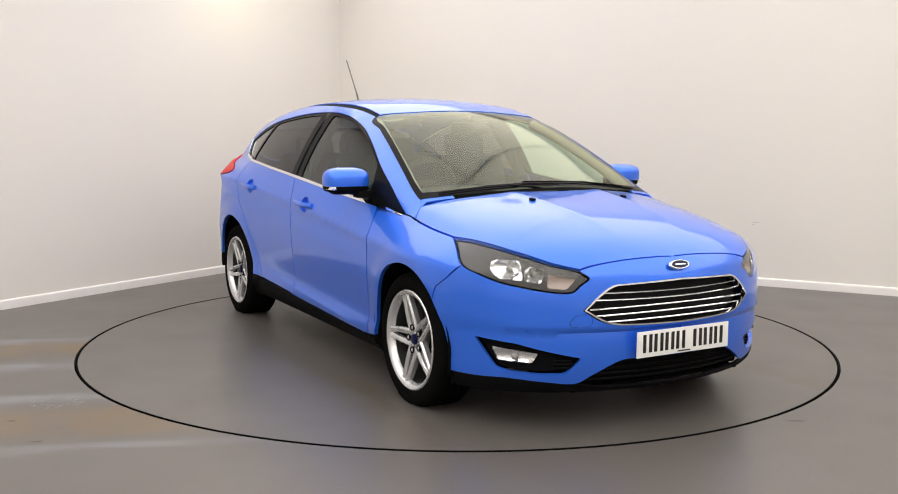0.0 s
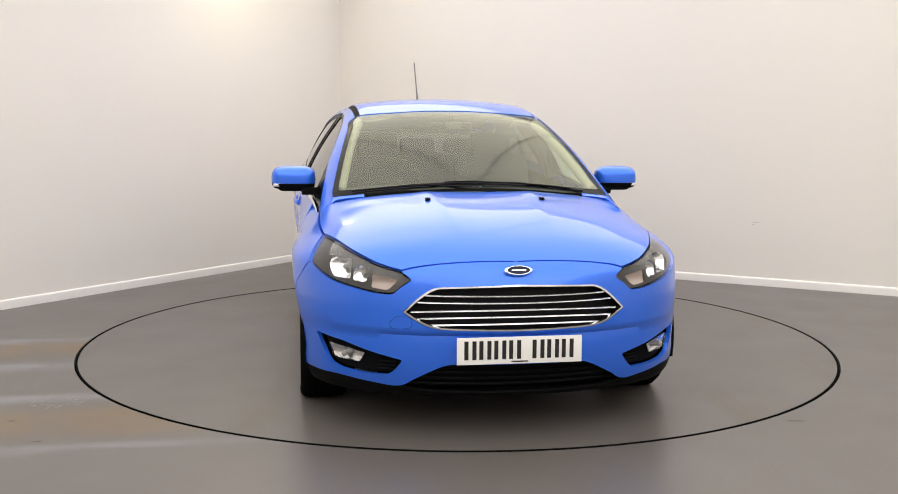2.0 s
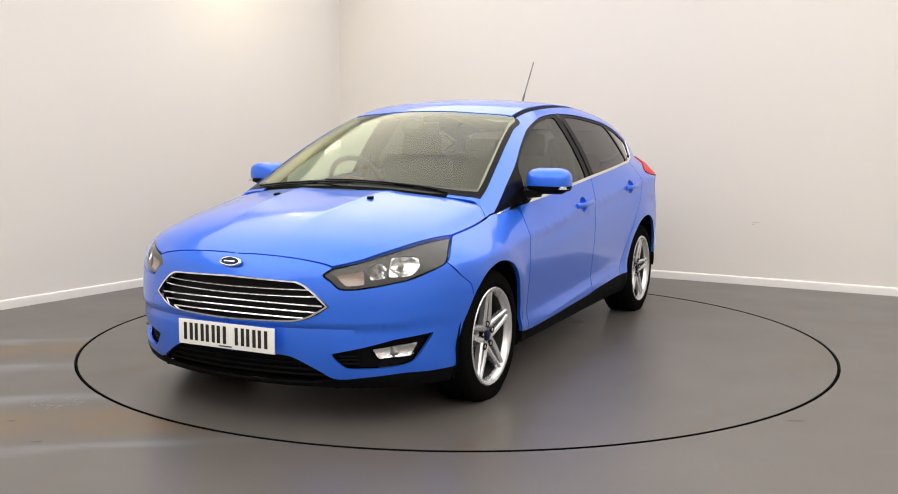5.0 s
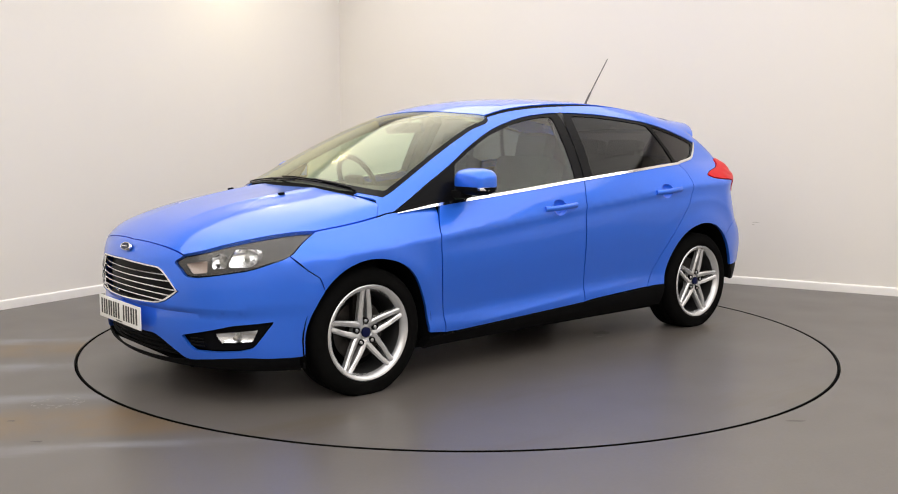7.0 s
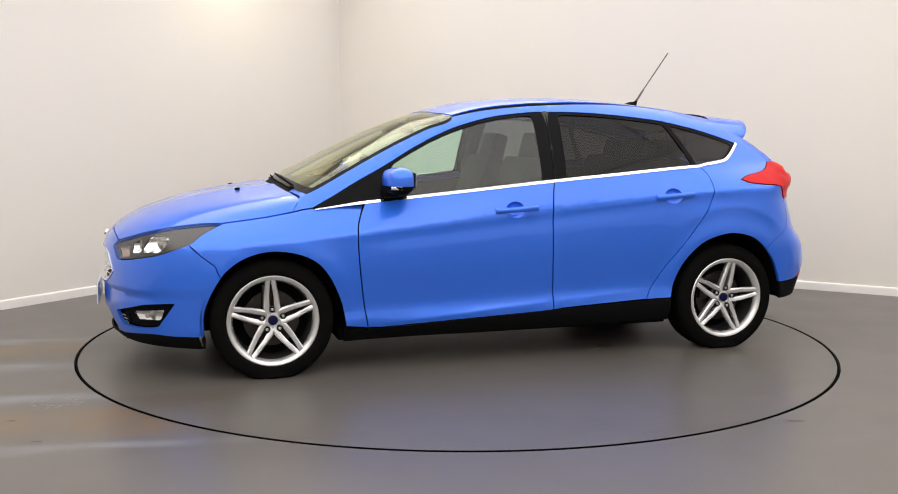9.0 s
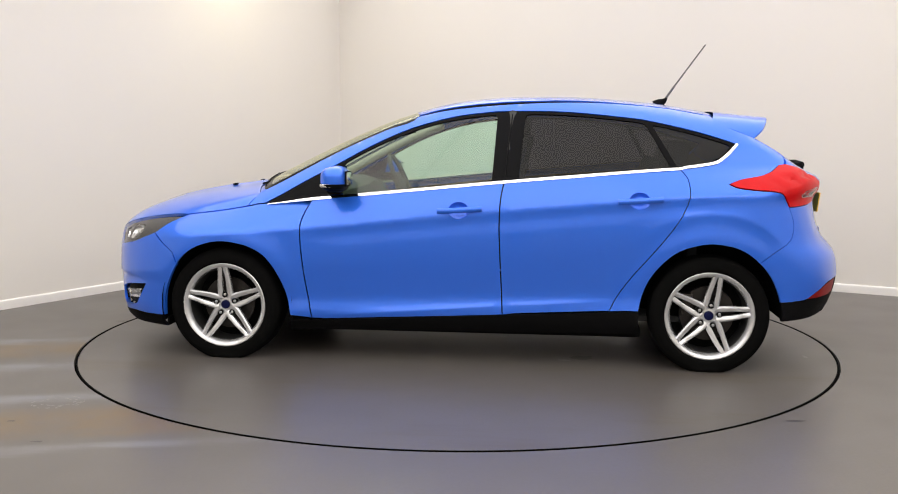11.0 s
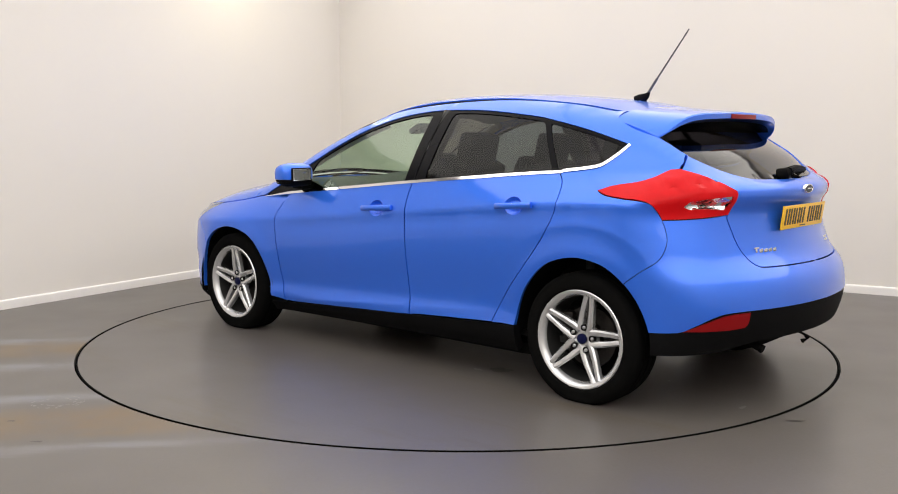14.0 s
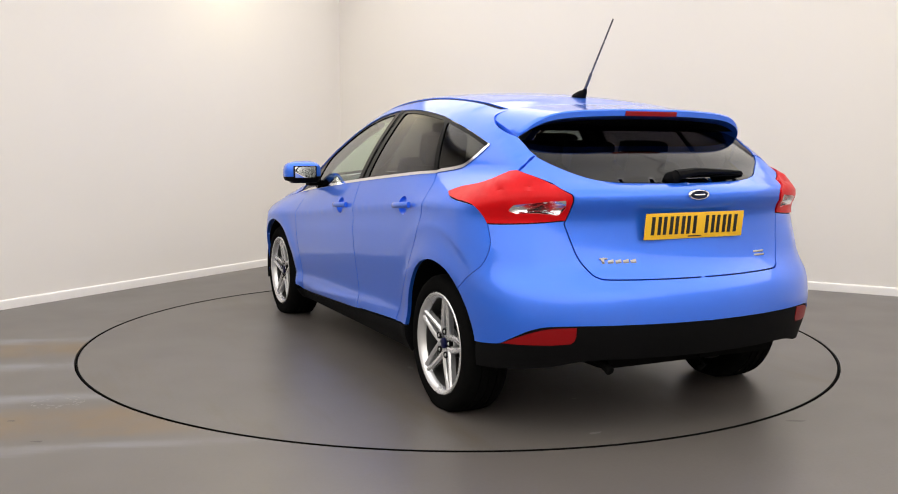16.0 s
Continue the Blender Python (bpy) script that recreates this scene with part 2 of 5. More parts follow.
def form(p, cabin=True, lower=True):
    """Below nought inside the car's outer skin."""
    x, y, z = p[:, 0], np.abs(p[:, 1]), p[:, 2]
    side = (y - side_w(x, z)) * 0.93
    out = None
    if lower:
        yy = y * y
        under = BUMPER_LINE - z
        step_in = np.where(under > 0, 0.017 * np.exp(-np.maximum(under, 0) / 0.08) * np.clip(under / 0.012, 0, 1), 0)
        front = (x - (FRONT_X(z) - step_in - 0.34 * yy - 0.50 * yy**3)) * 0.9
        full = np.clip((y - 0.42) / 0.28, 0, 1) ** 2 * 0.022 * np.exp(-((z - 0.77) / 0.12) ** 2)
        rear = ((REAR_X(z) - full + 0.30 * yy + 0.22 * yy**3) - x) * 0.9
        d = y - (0.24 + 0.10 * (1.5 - x))
        hump = 0.012 * np.where(d < 0, np.exp(-np.abs(d) / 0.09), np.exp(-np.abs(d) / 0.06)) * np.clip((x - 1.1) / 0.2, 0, 1) * np.clip((2.05 - x) / 0.6, 0, 1)
        top = (z - (HOOD_Z(x) - HOOD_DROP(x) * (0.45 * yy + 0.95 * yy * yy) + hump)) * 0.95
        f = smax(side, front, 0.09)
        f = smax(f, rear, 0.09)
        out = smax(f, top, 0.05)
        out = smax(out, 0.13 - z, 0.02)
    if cabin:
        yy = y * y
        xe = x + TOP_BEND(x) * yy
        top = (z - (TOP_Z(xe) - 0.125 * yy)) * 0.92
        rear = ((GLASS_X(z) + 0.22 * yy + 0.15 * yy**3) - x) * 0.75
        f = smax(side, top, 0.07)
        f = smax(f, rear, 0.05)
        f = np.maximum(f, 0.8 - z)
        out = f if out is None else np.minimum(out, f)
    return out


def grad(p, f=form):
    e, g = 1e-3, np.zeros_like(p)
    for i in range(3):
        d = np.zeros(3)
        d[i] = e
        g[:, i] = (f(p + d) - f(p - d)) / (2 * e)
    return g / np.maximum(np.linalg.norm(g, axis=1, keepdims=True), 1e-9)


def shoot(p, d, f=form, reach=1.2, steps=120):
    """The first meeting of the skin with lines along d (inwards), begun reach metres before p."""
    p, d = np.asarray(p, float), np.asarray(d, float)
    s = np.linspace(-reach, reach, steps)
    val = np.stack([f(p + d * a) for a in s])
    inside = val < 0
    hit = inside.any(axis=0)
    first = np.where(hit, inside.argmax(axis=0), np.abs(val).argmin(axis=0))
    hi = s[first]
    lo = s[np.maximum(first - 1, 0)]
    for _ in range(18):
        mid = (lo + hi) / 2
        neg = f(p + d * mid[:, None]) < 0
        hi, lo = np.where(neg & hit, mid, hi), np.where(neg | ~hit, lo, mid)
    return p + d * hi[:, None]


SIDE, FRONT, REAR, TOP = (0, -1, 0), (-1, 0, 0), (1, 0, 0), (0, 0, -1)
FCORNER, RCORNER = (-0.72, -0.69, 0), (0.72, -0.69, 0)


def inside(poly, q):
    x, y = q[:, 0], q[:, 1]
    c = np.zeros(len(q), bool)
    for (x0, y0), (x1, y1) in zip(poly, np.roll(poly, -1, axis=0)):
        if y0 != y1:
            c ^= ((y0 > y) != (y1 > y)) & (x < (x1 - x0) * (y - y0) / (y1 - y0) + x0)
    return c


def dense(loop, step, closed=True):
    loop = np.asarray(loop, float)
    nxt = np.roll(loop, -1, axis=0) if closed else loop[1:]
    out = []
    for a, b in zip(loop, nxt):
        n = max(1, int(math.ceil(np.linalg.norm(b - a) / step)))
        out += [a + (b - a) * i / n for i in range(n)]
    if not closed:
        out.append(loop[-1])
    return np.array(out)


def rounded(loop, times=2, keep=()):
    """Corner cutting, to round a closed outline; corners in keep stay sharp."""
    loop = np.asarray(loop, float)
    for _ in range(times):
        out, marks = [], set()
        for i in range(len(loop)):
            a, b, c = loop[i - 1], loop[i], loop[(i + 1) % len(loop)]
            if i in keep:
                marks.add(len(out))
                out.append(b)
            else:
                out += [b + (a - b) * 0.25, b + (c - b) * 0.25]
        loop, keep = np.array(out), marks
    return loop


def corners(loop, r=0.03, n=4):
    """A closed outline with each corner rounded by about r."""
    loop = np.asarray(loop, float)
    out = []
    for i in range(len(loop)):
        a, b, c = loop[i - 1], loop[i], loop[(i + 1) % len(loop)]
        p = b + (a - b) * min(0.45, r / max(np.linalg.norm(a - b), 1e-9))
        q = b + (c - b) * min(0.45, r / max(np.linalg.norm(c - b), 1e-9))
        for k in range(n + 1):
            t = k / n
            out.append(p * (1 - t) ** 2 + 2 * b * t * (1 - t) + q * t * t)
    return np.array(out)


def smoothline(pts, n=6):
    """An open smooth line through points."""
    pts = np.asarray(pts, float)
    out = []
    for i in range(len(pts) - 1):
        a, b, c, d = pts[max(i - 1, 0)], pts[i], pts[i + 1], pts[min(i + 2, len(pts) - 1)]
        for k in range(n):
            t = k / n
            out.append(0.5 * (2 * b + (c - a) * t + (2 * a - 5 * b + 4 * c - d) * t * t + (3 * b - a - 3 * c + d) * t**3))
    out.append(pts[-1])
    return np.array(out)


def sheet(loop, way, holes=(), lines=(), step=0.03, f=form, off=0.0, rim=0.02, gap=0.0, flat=None):
    """Verts and faces of a sheet on the car's skin: loop is its outline as points near the skin, seen along way."""
    d = np.array(way, float) / np.linalg.norm(way)
    e1 = np.cross(d, (0, 0, 1)) if abs(d[2]) < 0.9 else np.array((0, 1.0, 0))
    e1 /= np.linalg.norm(e1)
    e2 = np.cross(e1, d)
    flatten = lambda q: np.stack([q @ e1, q @ e2], 1)
    rings = [dense(flatten(np.asarray(r, float)), step) for r in (loop, *holes)]
    middle = []
    ys = np.asarray(loop, float)[:, 1]
    fl = flatten(np.asarray(loop, float))
    for i in range(len(ys)):
        j = (i + 1) % len(ys)
        n_ = max(1, int(math.ceil(np.linalg.norm(fl[j] - fl[i]) / step)))
        middle += [abs(ys[i] + (ys[j] - ys[i]) * k / n_) < 1e-6 for k in range(n_)]
    middle = np.array(middle)
    if gap:
        r = rings[0]
        a = 0.5 * np.sum(r[:, 0] * np.roll(r[:, 1], -1) - np.roll(r[:, 0], -1) * r[:, 1])
        t = np.roll(r, -1, axis=0) - np.roll(r, 1, axis=0)
        t /= np.maximum(np.linalg.norm(t, axis=1, keepdims=True), 1e-9)
        rings[0] = r + np.stack([-t[:, 1], t[:, 0]], 1) * gap * np.sign(a) * np.where(middle, 0, 1)[:, None]
    base = float(np.mean(np.asarray(loop, float) @ d))
    lo, hi = rings[0].min(axis=0), rings[0].max(axis=0)
    gx, gy = np.meshgrid(np.arange(lo[0], hi[0], step), np.arange(lo[1], hi[1], step * 0.9))
    gx[::2] += step / 2
    q = np.stack([gx.ravel(), gy.ravel()], 1)
    ok = inside(rings[0], q)
    for h in rings[1:]:
        ok &= ~inside(h, q)
    ties = []
    for ln in lines:
        r = dense(flatten(np.asarray(ln, float)), step, closed=False)
        r = r[inside(rings[0], r)]
        if len(r) > 4:
            ties.append(r[1:-1])
    edge = np.concatenate(rings + ties)
    if ok.any():
        dist = np.array([np.min(np.hypot(*(edge - a).T)) for a in q[ok]])
        q = q[ok][dist > step * 0.45]
    else:
        q = q[:0]
    pts = np.concatenate([edge, q])
    edges, k = [], 0
    for r in rings:
        edges += [(k + i, k + (i + 1) % len(r)) for i in range(len(r))]
        k += len(r)
    for r in ties:
        edges += [(k + i, k + i + 1) for i in range(len(r) - 1)]
        k += len(r)
    vs, _, fs, *_ = delaunay_2d_cdt([Vector(a) for a in pts], edges, [], 0, 1e-6, False)
    v2 = np.array([tuple(a) for a in vs])
    tri = np.array([f_ for f_ in fs if len(f_) == 3])
    cen = v2[tri].mean(axis=1)
    ok = inside(rings[0], cen)
    for h in rings[1:]:
        ok &= ~inside(h, cen)
    tri = tri[ok]
    p0 = v2[:, :1] * e1 + v2[:, 1:] * e2 + base * d
    p = shoot(p0, d, f)
    if middle.any():
        # points on the car's middle line are met again from straight ahead
        i = np.nonzero(middle)[0]
        m0 = p[i].copy()
        m0[:, 1] = 0
        w = np.array((0.0, 0, -1)) if abs(d[2]) > 0.5 else np.array((math.copysign(1, d[0]), 0, 0))
        p[i] = shoot(m0, np.broadcast_to(w, m0.shape), f)
    n = grad(p, f)
    n[np.abs(p[:, 1]) < 1e-6, 1] = 0
    p = p + n * off
    # face outwards
    a, b, c = p[tri[:, 0]], p[tri[:, 1]], p[tri[:, 2]]
    turn = np.einsum("ij,ij->i", np.cross(b - a, c - a), -np.broadcast_to(d, a.shape)) < 0
    tri[turn] = tri[turn][:, ::-1]
    verts, faces = list(p), [tuple(t) for t in tri]
    if rim:
        seen = {}
        for t in faces:
            for i in range(3):
                seen[(t[i], t[(i + 1) % 3])] = True
        border = [(a, b) for a, b in seen if (b, a) not in seen and not (abs(p[a][1]) < 2e-4 and abs(p[b][1]) < 2e-4)]
        idx = {}
        nn = 0.75 * n - 0.25 * d
        for a, b in border:
            for i in (a, b):
                if i not in idx:
                    idx[i] = len(verts)
                    verts += [p[i], p[i] - nn[i] * rim * 0.15 , p[i] - nn[i] * rim]
            ia, ib = idx[a], idx[b]
            faces += [(ib, ia, ia + 1, ib + 1), (ib + 1, ia + 1, ia + 2, ib + 2)]
    return np.array(verts), faces


def skin(name, loop, way, mat, parent, label="", both=False, **kw):
    """A sheet as a part, and its mirror image on the car's right where both is set. Returns the parts."""
    vs, fs = sheet(loop, way, **kw)
    out = [mesh(name, vs, fs, mat, parent if not isinstance(parent, (list, tuple)) else parent[0], label)]
    if both:
        out.append(mesh(name, flip(vs), [t[::-1] for t in fs], mat, parent if not isinstance(parent, (list, tuple)) else parent[1], label))
    return out


def halves(vs, fs):
    """A left half with its mirror image, welded along the middle, as one mesh."""
    vs = [list(map(float, v)) for v in vs]
    k, to, out = len(vs), {}, list(vs)
    for i, v in enumerate(vs):
        if abs(v[1]) < 5e-4:
            v[1] = 0.0
            to[i] = i
        else:
            to[i] = len(out)
            out.append([v[0], -v[1], v[2]])
    return out, list(fs) + [tuple(to[i] for i in t[::-1]) for t in fs]


def onto(pts, way, f=form):
    """Points moved along way until they lie on the skin."""
    d = np.array(way, float) / np.linalg.norm(way)
    return shoot(np.asarray(pts, float), np.broadcast_to(d, (len(pts), 3)), f)


def radial(pts, cx, f=None):
    """Points moved level towards the upright line through (cx, 0) until they lie on the skin."""
    pts = np.asarray(pts, float)
    d = np.stack([cx - pts[:, 0], -pts[:, 1], np.zeros(len(pts))], 1)
    return shoot(pts, d / np.linalg.norm(d, axis=1, keepdims=True), f or form, reach=0.5, steps=160)


def side_pts(*xz, y=0.8):
    return np.array([(x, y, z) for x, z in xz])


def bowl(vs, way, deep, power=2):
    """A sheet's points pressed in along way, most in its middle."""
    mid = vs.mean(axis=0)
    half = np.abs(vs - mid).max(axis=0)
    r = np.clip(np.hypot(np.hypot(*((vs - mid) / half)[:, :2].T) / 1.4, (vs - mid)[:, 2] / half[2]), 0, 1)
    return vs + (1 - r**power)[:, None] * deep * np.array(way), r


def whole(name, loop, way, mat, parent, label="", **kw):
    """A part on both halves of the car, given its left half."""
    vs, fs = halves(*sheet(loop, way, **kw))
    return mesh(name, vs, fs, mat, parent, label)
# ---- the studio ----


def floor_material(name, table):
    m = bpy.data.materials.new(name)
    m.use_nodes = True
    n, l = m.node_tree.nodes, m.node_tree.links
    b = n["Principled BSDF"]
    tc = n.new("ShaderNodeTexCoord")
    src = tc.outputs["Object"]

    def noise_tex(scale, detail=5, vec=None, rough=0.6):
        t = n.new("ShaderNodeTexNoise")
        t.inputs["Scale"].default_value, t.inputs["Detail"].default_value, t.inputs["Roughness"].default_value = scale, detail, rough
        l.new(vec or src, t.inputs["Vector"])
        return t.outputs["Fac"]

    def ramp(fac, a, b_):
        r = n.new("ShaderNodeMapRange")
        r.inputs[1].default_value, r.inputs[2].default_value = a, b_
        l.new(fac, r.inputs[0])
        return r.outputs[0]

    def mixc(fac, c1, c2):
        x = n.new("ShaderNodeMix")
        x.data_type = "RGBA"
        if isinstance(fac, float):
            x.inputs[0].default_value = fac
        else:
            l.new(fac, x.inputs[0])
        for i, c in ((6, c1), (7, c2)):
            if isinstance(c, tuple):
                x.inputs[i].default_value = (*c, 1)
            else:
                l.new(c, x.inputs[i])
        return x.outputs[2]

    col = mixc(ramp(noise_tex(1.1), 0.2, 0.8), (0.094, 0.086, 0.082), (0.119, 0.110, 0.106))
    col = mixc(ramp(noise_tex(55, 3), 0.1, 0.9), col, (0.094, 0.083, 0.075))
    # long worn streaks
    mp = n.new("ShaderNodeMapping")
    mp.inputs["Rotation"].default_value = (0, 0, radians(-6 if not table else 70))
    mp.inputs["Scale"].default_value = (0.32, 1.9, 1)
    l.new(src, mp.inputs["Vector"])
    streak = noise_tex(1.4, 6, mp.outputs[0], 0.65)
    rough = ramp(noise_tex(1.6, 2), 0.0, 1.0)
    if not table:
        # broad brown and pale bands where wheels have worn the floor
        grad_ = n.new("ShaderNodeSeparateXYZ")
        l.new(src, grad_.inputs[0])

        def calc(op, p, q, r=0.0):
            c = n.new("ShaderNodeMath")
            c.operation = op
            for i, v in enumerate((p, q, r)):
                if isinstance(v, float):
                    c.inputs[i].default_value = v
                else:
                    l.new(v, c.inputs[i])
            return c.outputs[0]

        across = calc("MULTIPLY_ADD", grad_.outputs[0], -0.22, grad_.outputs[1])
        across = calc("MULTIPLY_ADD", streak, 0.36, calc("SUBTRACT", across, 0.18))
        bands = n.new("ShaderNodeValToRGB")
        bands.color_ramp.interpolation = "EASE"
        plain, brown, pale = (0.100, 0.091, 0.085, 1), (0.130, 0.088, 0.045, 1), (0.170, 0.170, 0.182, 1)
        stops = ((0.0, plain), (0.075, plain), (0.107, pale), (0.14, plain), (0.19, brown), (0.28, brown), (0.34, plain), (0.39, pale), (0.45, plain), (0.60, plain), (0.655, pale), (0.70, plain), (0.79, brown), (0.84, brown), (0.885, pale), (0.93, plain))
        while len(bands.color_ramp.elements) < len(stops):
            bands.color_ramp.elements.new(0.5)
        for el, (at, c) in zip(bands.color_ramp.elements, stops):
            el.position = at
        for el, (at, c) in zip(bands.color_ramp.elements, stops):
            el.position, el.color = at, c
        l.new(ramp(across, -2.2, 0.6), bands.inputs[0])
        worn = calc("MULTIPLY", ramp(grad_.outputs[0], -0.6, -1.5), ramp(noise_tex(2.6, 6), 0.28, 0.58))
        col = mixc(worn, col, bands.outputs[0])
    else:
        col = mixc(ramp(streak, 0.56, 0.75), col, (0.085, 0.068, 0.045))
    l.new(col, b.inputs["Base Color"])
    mr = n.new("ShaderNodeMapRange")
    mr.inputs[3].default_value, mr.inputs[4].default_value = 0.27, 0.41
    l.new(rough, mr.inputs[0])
    l.new(mr.outputs[0], b.inputs["Roughness"])
    bp = n.new("ShaderNodeBump")
    bp.inputs["Strength"].default_value, bp.inputs["Distance"].default_value = 0.05, 0.0006
    l.new(noise_tex(420, 2), bp.inputs["Height"])
    l.new(bp.outputs[0], b.inputs["Normal"])
    return m


FLOOR = floor_material("resin_floor", False)
TABLE = floor_material("turntable_floor", True)
WALLPAINT = material("white_wall_paint", (0.74, 0.71, 0.67), rough=0.75, vary=0.02, scale=1.3, bump=0.08, bscale=60)
SKIRT = material("skirting_paint", (0.80, 0.78, 0.76), rough=0.4, vary=0.02)
CEILING = material("ceiling_paint", (0.72, 0.71, 0.69), rough=0.9, vary=0.02, scale=3)
GROOVE = material("groove_dark", (0.004, 0.004, 0.004), rough=0.9, spec=0.02)
TABLE_R = 2.2375
ROOM_U, ROOM_V = 9.6, 13.2
A = Vector((CORNER[0], CORNER[1], 0))
B = A + Vector((0.878, -0.478, 0)) * ROOM_U
D = A - Vector((0.509, 0.861, 0)) * ROOM_V
C = B + (D - A)


def floor_ring():
    """The studio floor, with the round opening of the turntable."""
    n, vs, fs = 180, [], []
    poly = [A, B, C, D]
    for i in range(n):
        a = 2 * math.pi * i / n
        d = Vector((math.cos(a), math.sin(a), 0))
        far = 99
        for p, q in zip(poly, poly[1:] + poly[:1]):
            e = q - p
            den = d.x * e.y - d.y * e.x
            if abs(den) > 1e-9:
                t = (p.x * e.y - p.y * e.x) / den
                s = (p.x * d.y - p.y * d.x) / den
                if t > 0 and -1e-6 <= s <= 1 + 1e-6:
                    far = min(far, t)
        r0 = TABLE_R + 0.004
        vs += [d * r0 + Vector((0, 0, -0.05)), d * r0, d * (r0 + 0.004)]
        vs += [d * (r0 + 0.004 + (far - r0) * k / 6) for k in range(1, 7)]
    k = 9
    for i in range(n):
        j = (i + 1) % n
        for q in range(k - 1):
            fs.append((i * k + q, i * k + q + 1, j * k + q + 1, j * k + q))
    me = mesh("floor", vs, fs, FLOOR, smooth=False)
    return tagged(me, "grey brown resin studio floor with worn scuffed streaks", "floor", kind="structure")


studio_floor = floor_ring()
pit = mesh("turntable_pit", *lathe([(0.0, -0.05), (TABLE_R + 0.03, -0.05)], 64, "z"), GROOVE, smooth=False)
tagged(pit, "dark pit below the turntable groove", "floor pit", kind="structure")


def wall(name, p, q, thick=0.15, side=1):
    p, q = Vector(p), Vector(q)
    d = (q - p).normalized()
    nrm = Vector((-d.y, d.x, 0)) * side
    bm = bmesh.new()
    m = Matrix.Translation((p + q) / 2 + nrm * thick / 2 + Vector((0, 0, CEIL / 2))) @ Matrix.Rotation(math.atan2(d.y, d.x), 4, "Z")
    block(bm, m, (q - p).length + 2 * thick, thick, CEIL + 0.02)
    return tagged(part(name, bm, WALLPAINT, None, smooth=False), "plain off-white painted studio wall", "wall", kind="structure")


wall_far = wall("wall_far", A, B)
wall("wall_left", D, A)
wall("wall_right", B, C)
wall("wall_behind", C, D)
ceil = box("ceiling", Matrix.Translation((A + C) / 2 + Vector((0, 0, CEIL + 0.05))) @ Matrix.Rotation(radians(ROOM_TURN), 4, "Z"), ROOM_U + 1.6, ROOM_V + 1.2, 0.1, CEILING)
tagged(ceil, "plain white painted studio ceiling", "ceiling", kind="structure")


def skirting(name, p, q):
    """A skirting board with a rounded upper edge and a bead."""
    p, q = Vector(p), Vector(q)
    d = (q - p).normalized()
    inward = Vector((d.y, -d.x, 0))
    prof = [(0.0, 0.0), (0.015, 0.0), (0.015, 0.054), (0.014, 0.060), (0.011, 0.064), (0.006, 0.067), (0.0, 0.0685)]
    vs = [e + inward * a + Vector((0, 0, b)) for e in (p, q) for a, b in prof]
    k = len(prof)
    fs = [(i, i + 1, k + i + 1, k + i) for i in range(k - 1)]
    return tagged(mesh(name, vs, fs, SKIRT), "white painted skirting board along the wall foot", "skirting board", kind="structure")


skirting("baseboard_far", A, B)
skirting("baseboard_left", D, A)
skirting("baseboard_right", B, C)
skirting("baseboard_behind", C, D)

# turntable: a disc flush with the floor, that turns with the car on it
turntable = tagged(new("turntable"), "round grey turntable disc set flush in the floor", "turntable")
mesh("disc", *lathe([(0.0, 0.0), (0.7, 0.0), (1.5, 0.0), (TABLE_R - 0.016, 0.0), (TABLE_R - 0.013, -0.002), (TABLE_R - 0.013, -0.045), (0.0, -0.045)], 160, "z"), TABLE, turntable, sharp=20)
# added strip, a little proud: its black stands in for the groove's shade
mesh("groove_strip", *lathe([(TABLE_R - 0.0129, -0.010), (TABLE_R - 0.0125, 0.0022), (TABLE_R - 0.0105, 0.003), (TABLE_R - 0.005, 0.003), (TABLE_R - 0.0035, 0.0018), (TABLE_R - 0.003, -0.030), (TABLE_R + 0.002, -0.030), (TABLE_R + 0.002, -0.04)], 160, "z"), GROOVE, turntable, "black rubber edge seal")


def fixture(x, y, su, sv):
    """A ceiling light panel: a frame with a glowing diffuser."""
    at = pose(x, y, CEIL, 0, 0, ROOM_TURN)
    root = new("ceiling_light")
    root.matrix_world = at
    tagged(root, "white framed ceiling light panel, switched on", "ceiling light", "studio ceiling lights")
    bm = bmesh.new()
    for sx, sy, lx, ly in ((0, 1, su + 0.03, 0.015), (0, -1, su + 0.03, 0.015), (1, 0, 0.015, sv), (-1, 0, 0.015, sv)):
        block(bm, pose(sx * (su + 0.014) / 2, sy * (sv + 0.014) / 2, -0.026), lx, ly, 0.052, 0.003)
    part("frame", bm, SKIRT, root)
    box("diffuser", pose(0, 0, -0.02), su, sv, 0.02, DIFFUSER, root)


DIFFUSER = material("light_diffuser", (1.0, 0.95, 0.88), rough=0.6, glow=1.0)
for x, y, su, sv, *_ in LAMPS:
    fixture(x, y, su, sv)



def blot(name, x, y, rx, ry, mat, parent, seed, z=0.0008, turn=0.0):
    """An irregular flat mark, a fraction of a millimetre proud."""
    rnd = random.Random(seed)
    n, vs = 18, []
    for i in range(n):
        a = 2 * math.pi * i / n
        k = 0.65 + 0.5 * rnd.random()
        px, py = rx * k * math.cos(a), ry * k * math.sin(a)
        vs.append((x + px * math.cos(turn) - py * math.sin(turn), y + px * math.sin(turn) + py * math.cos(turn), z))
    vs.append((x, y, z))
    return mesh(name, vs, [(i, (i + 1) % n, n) for i in range(n)], mat, parent)


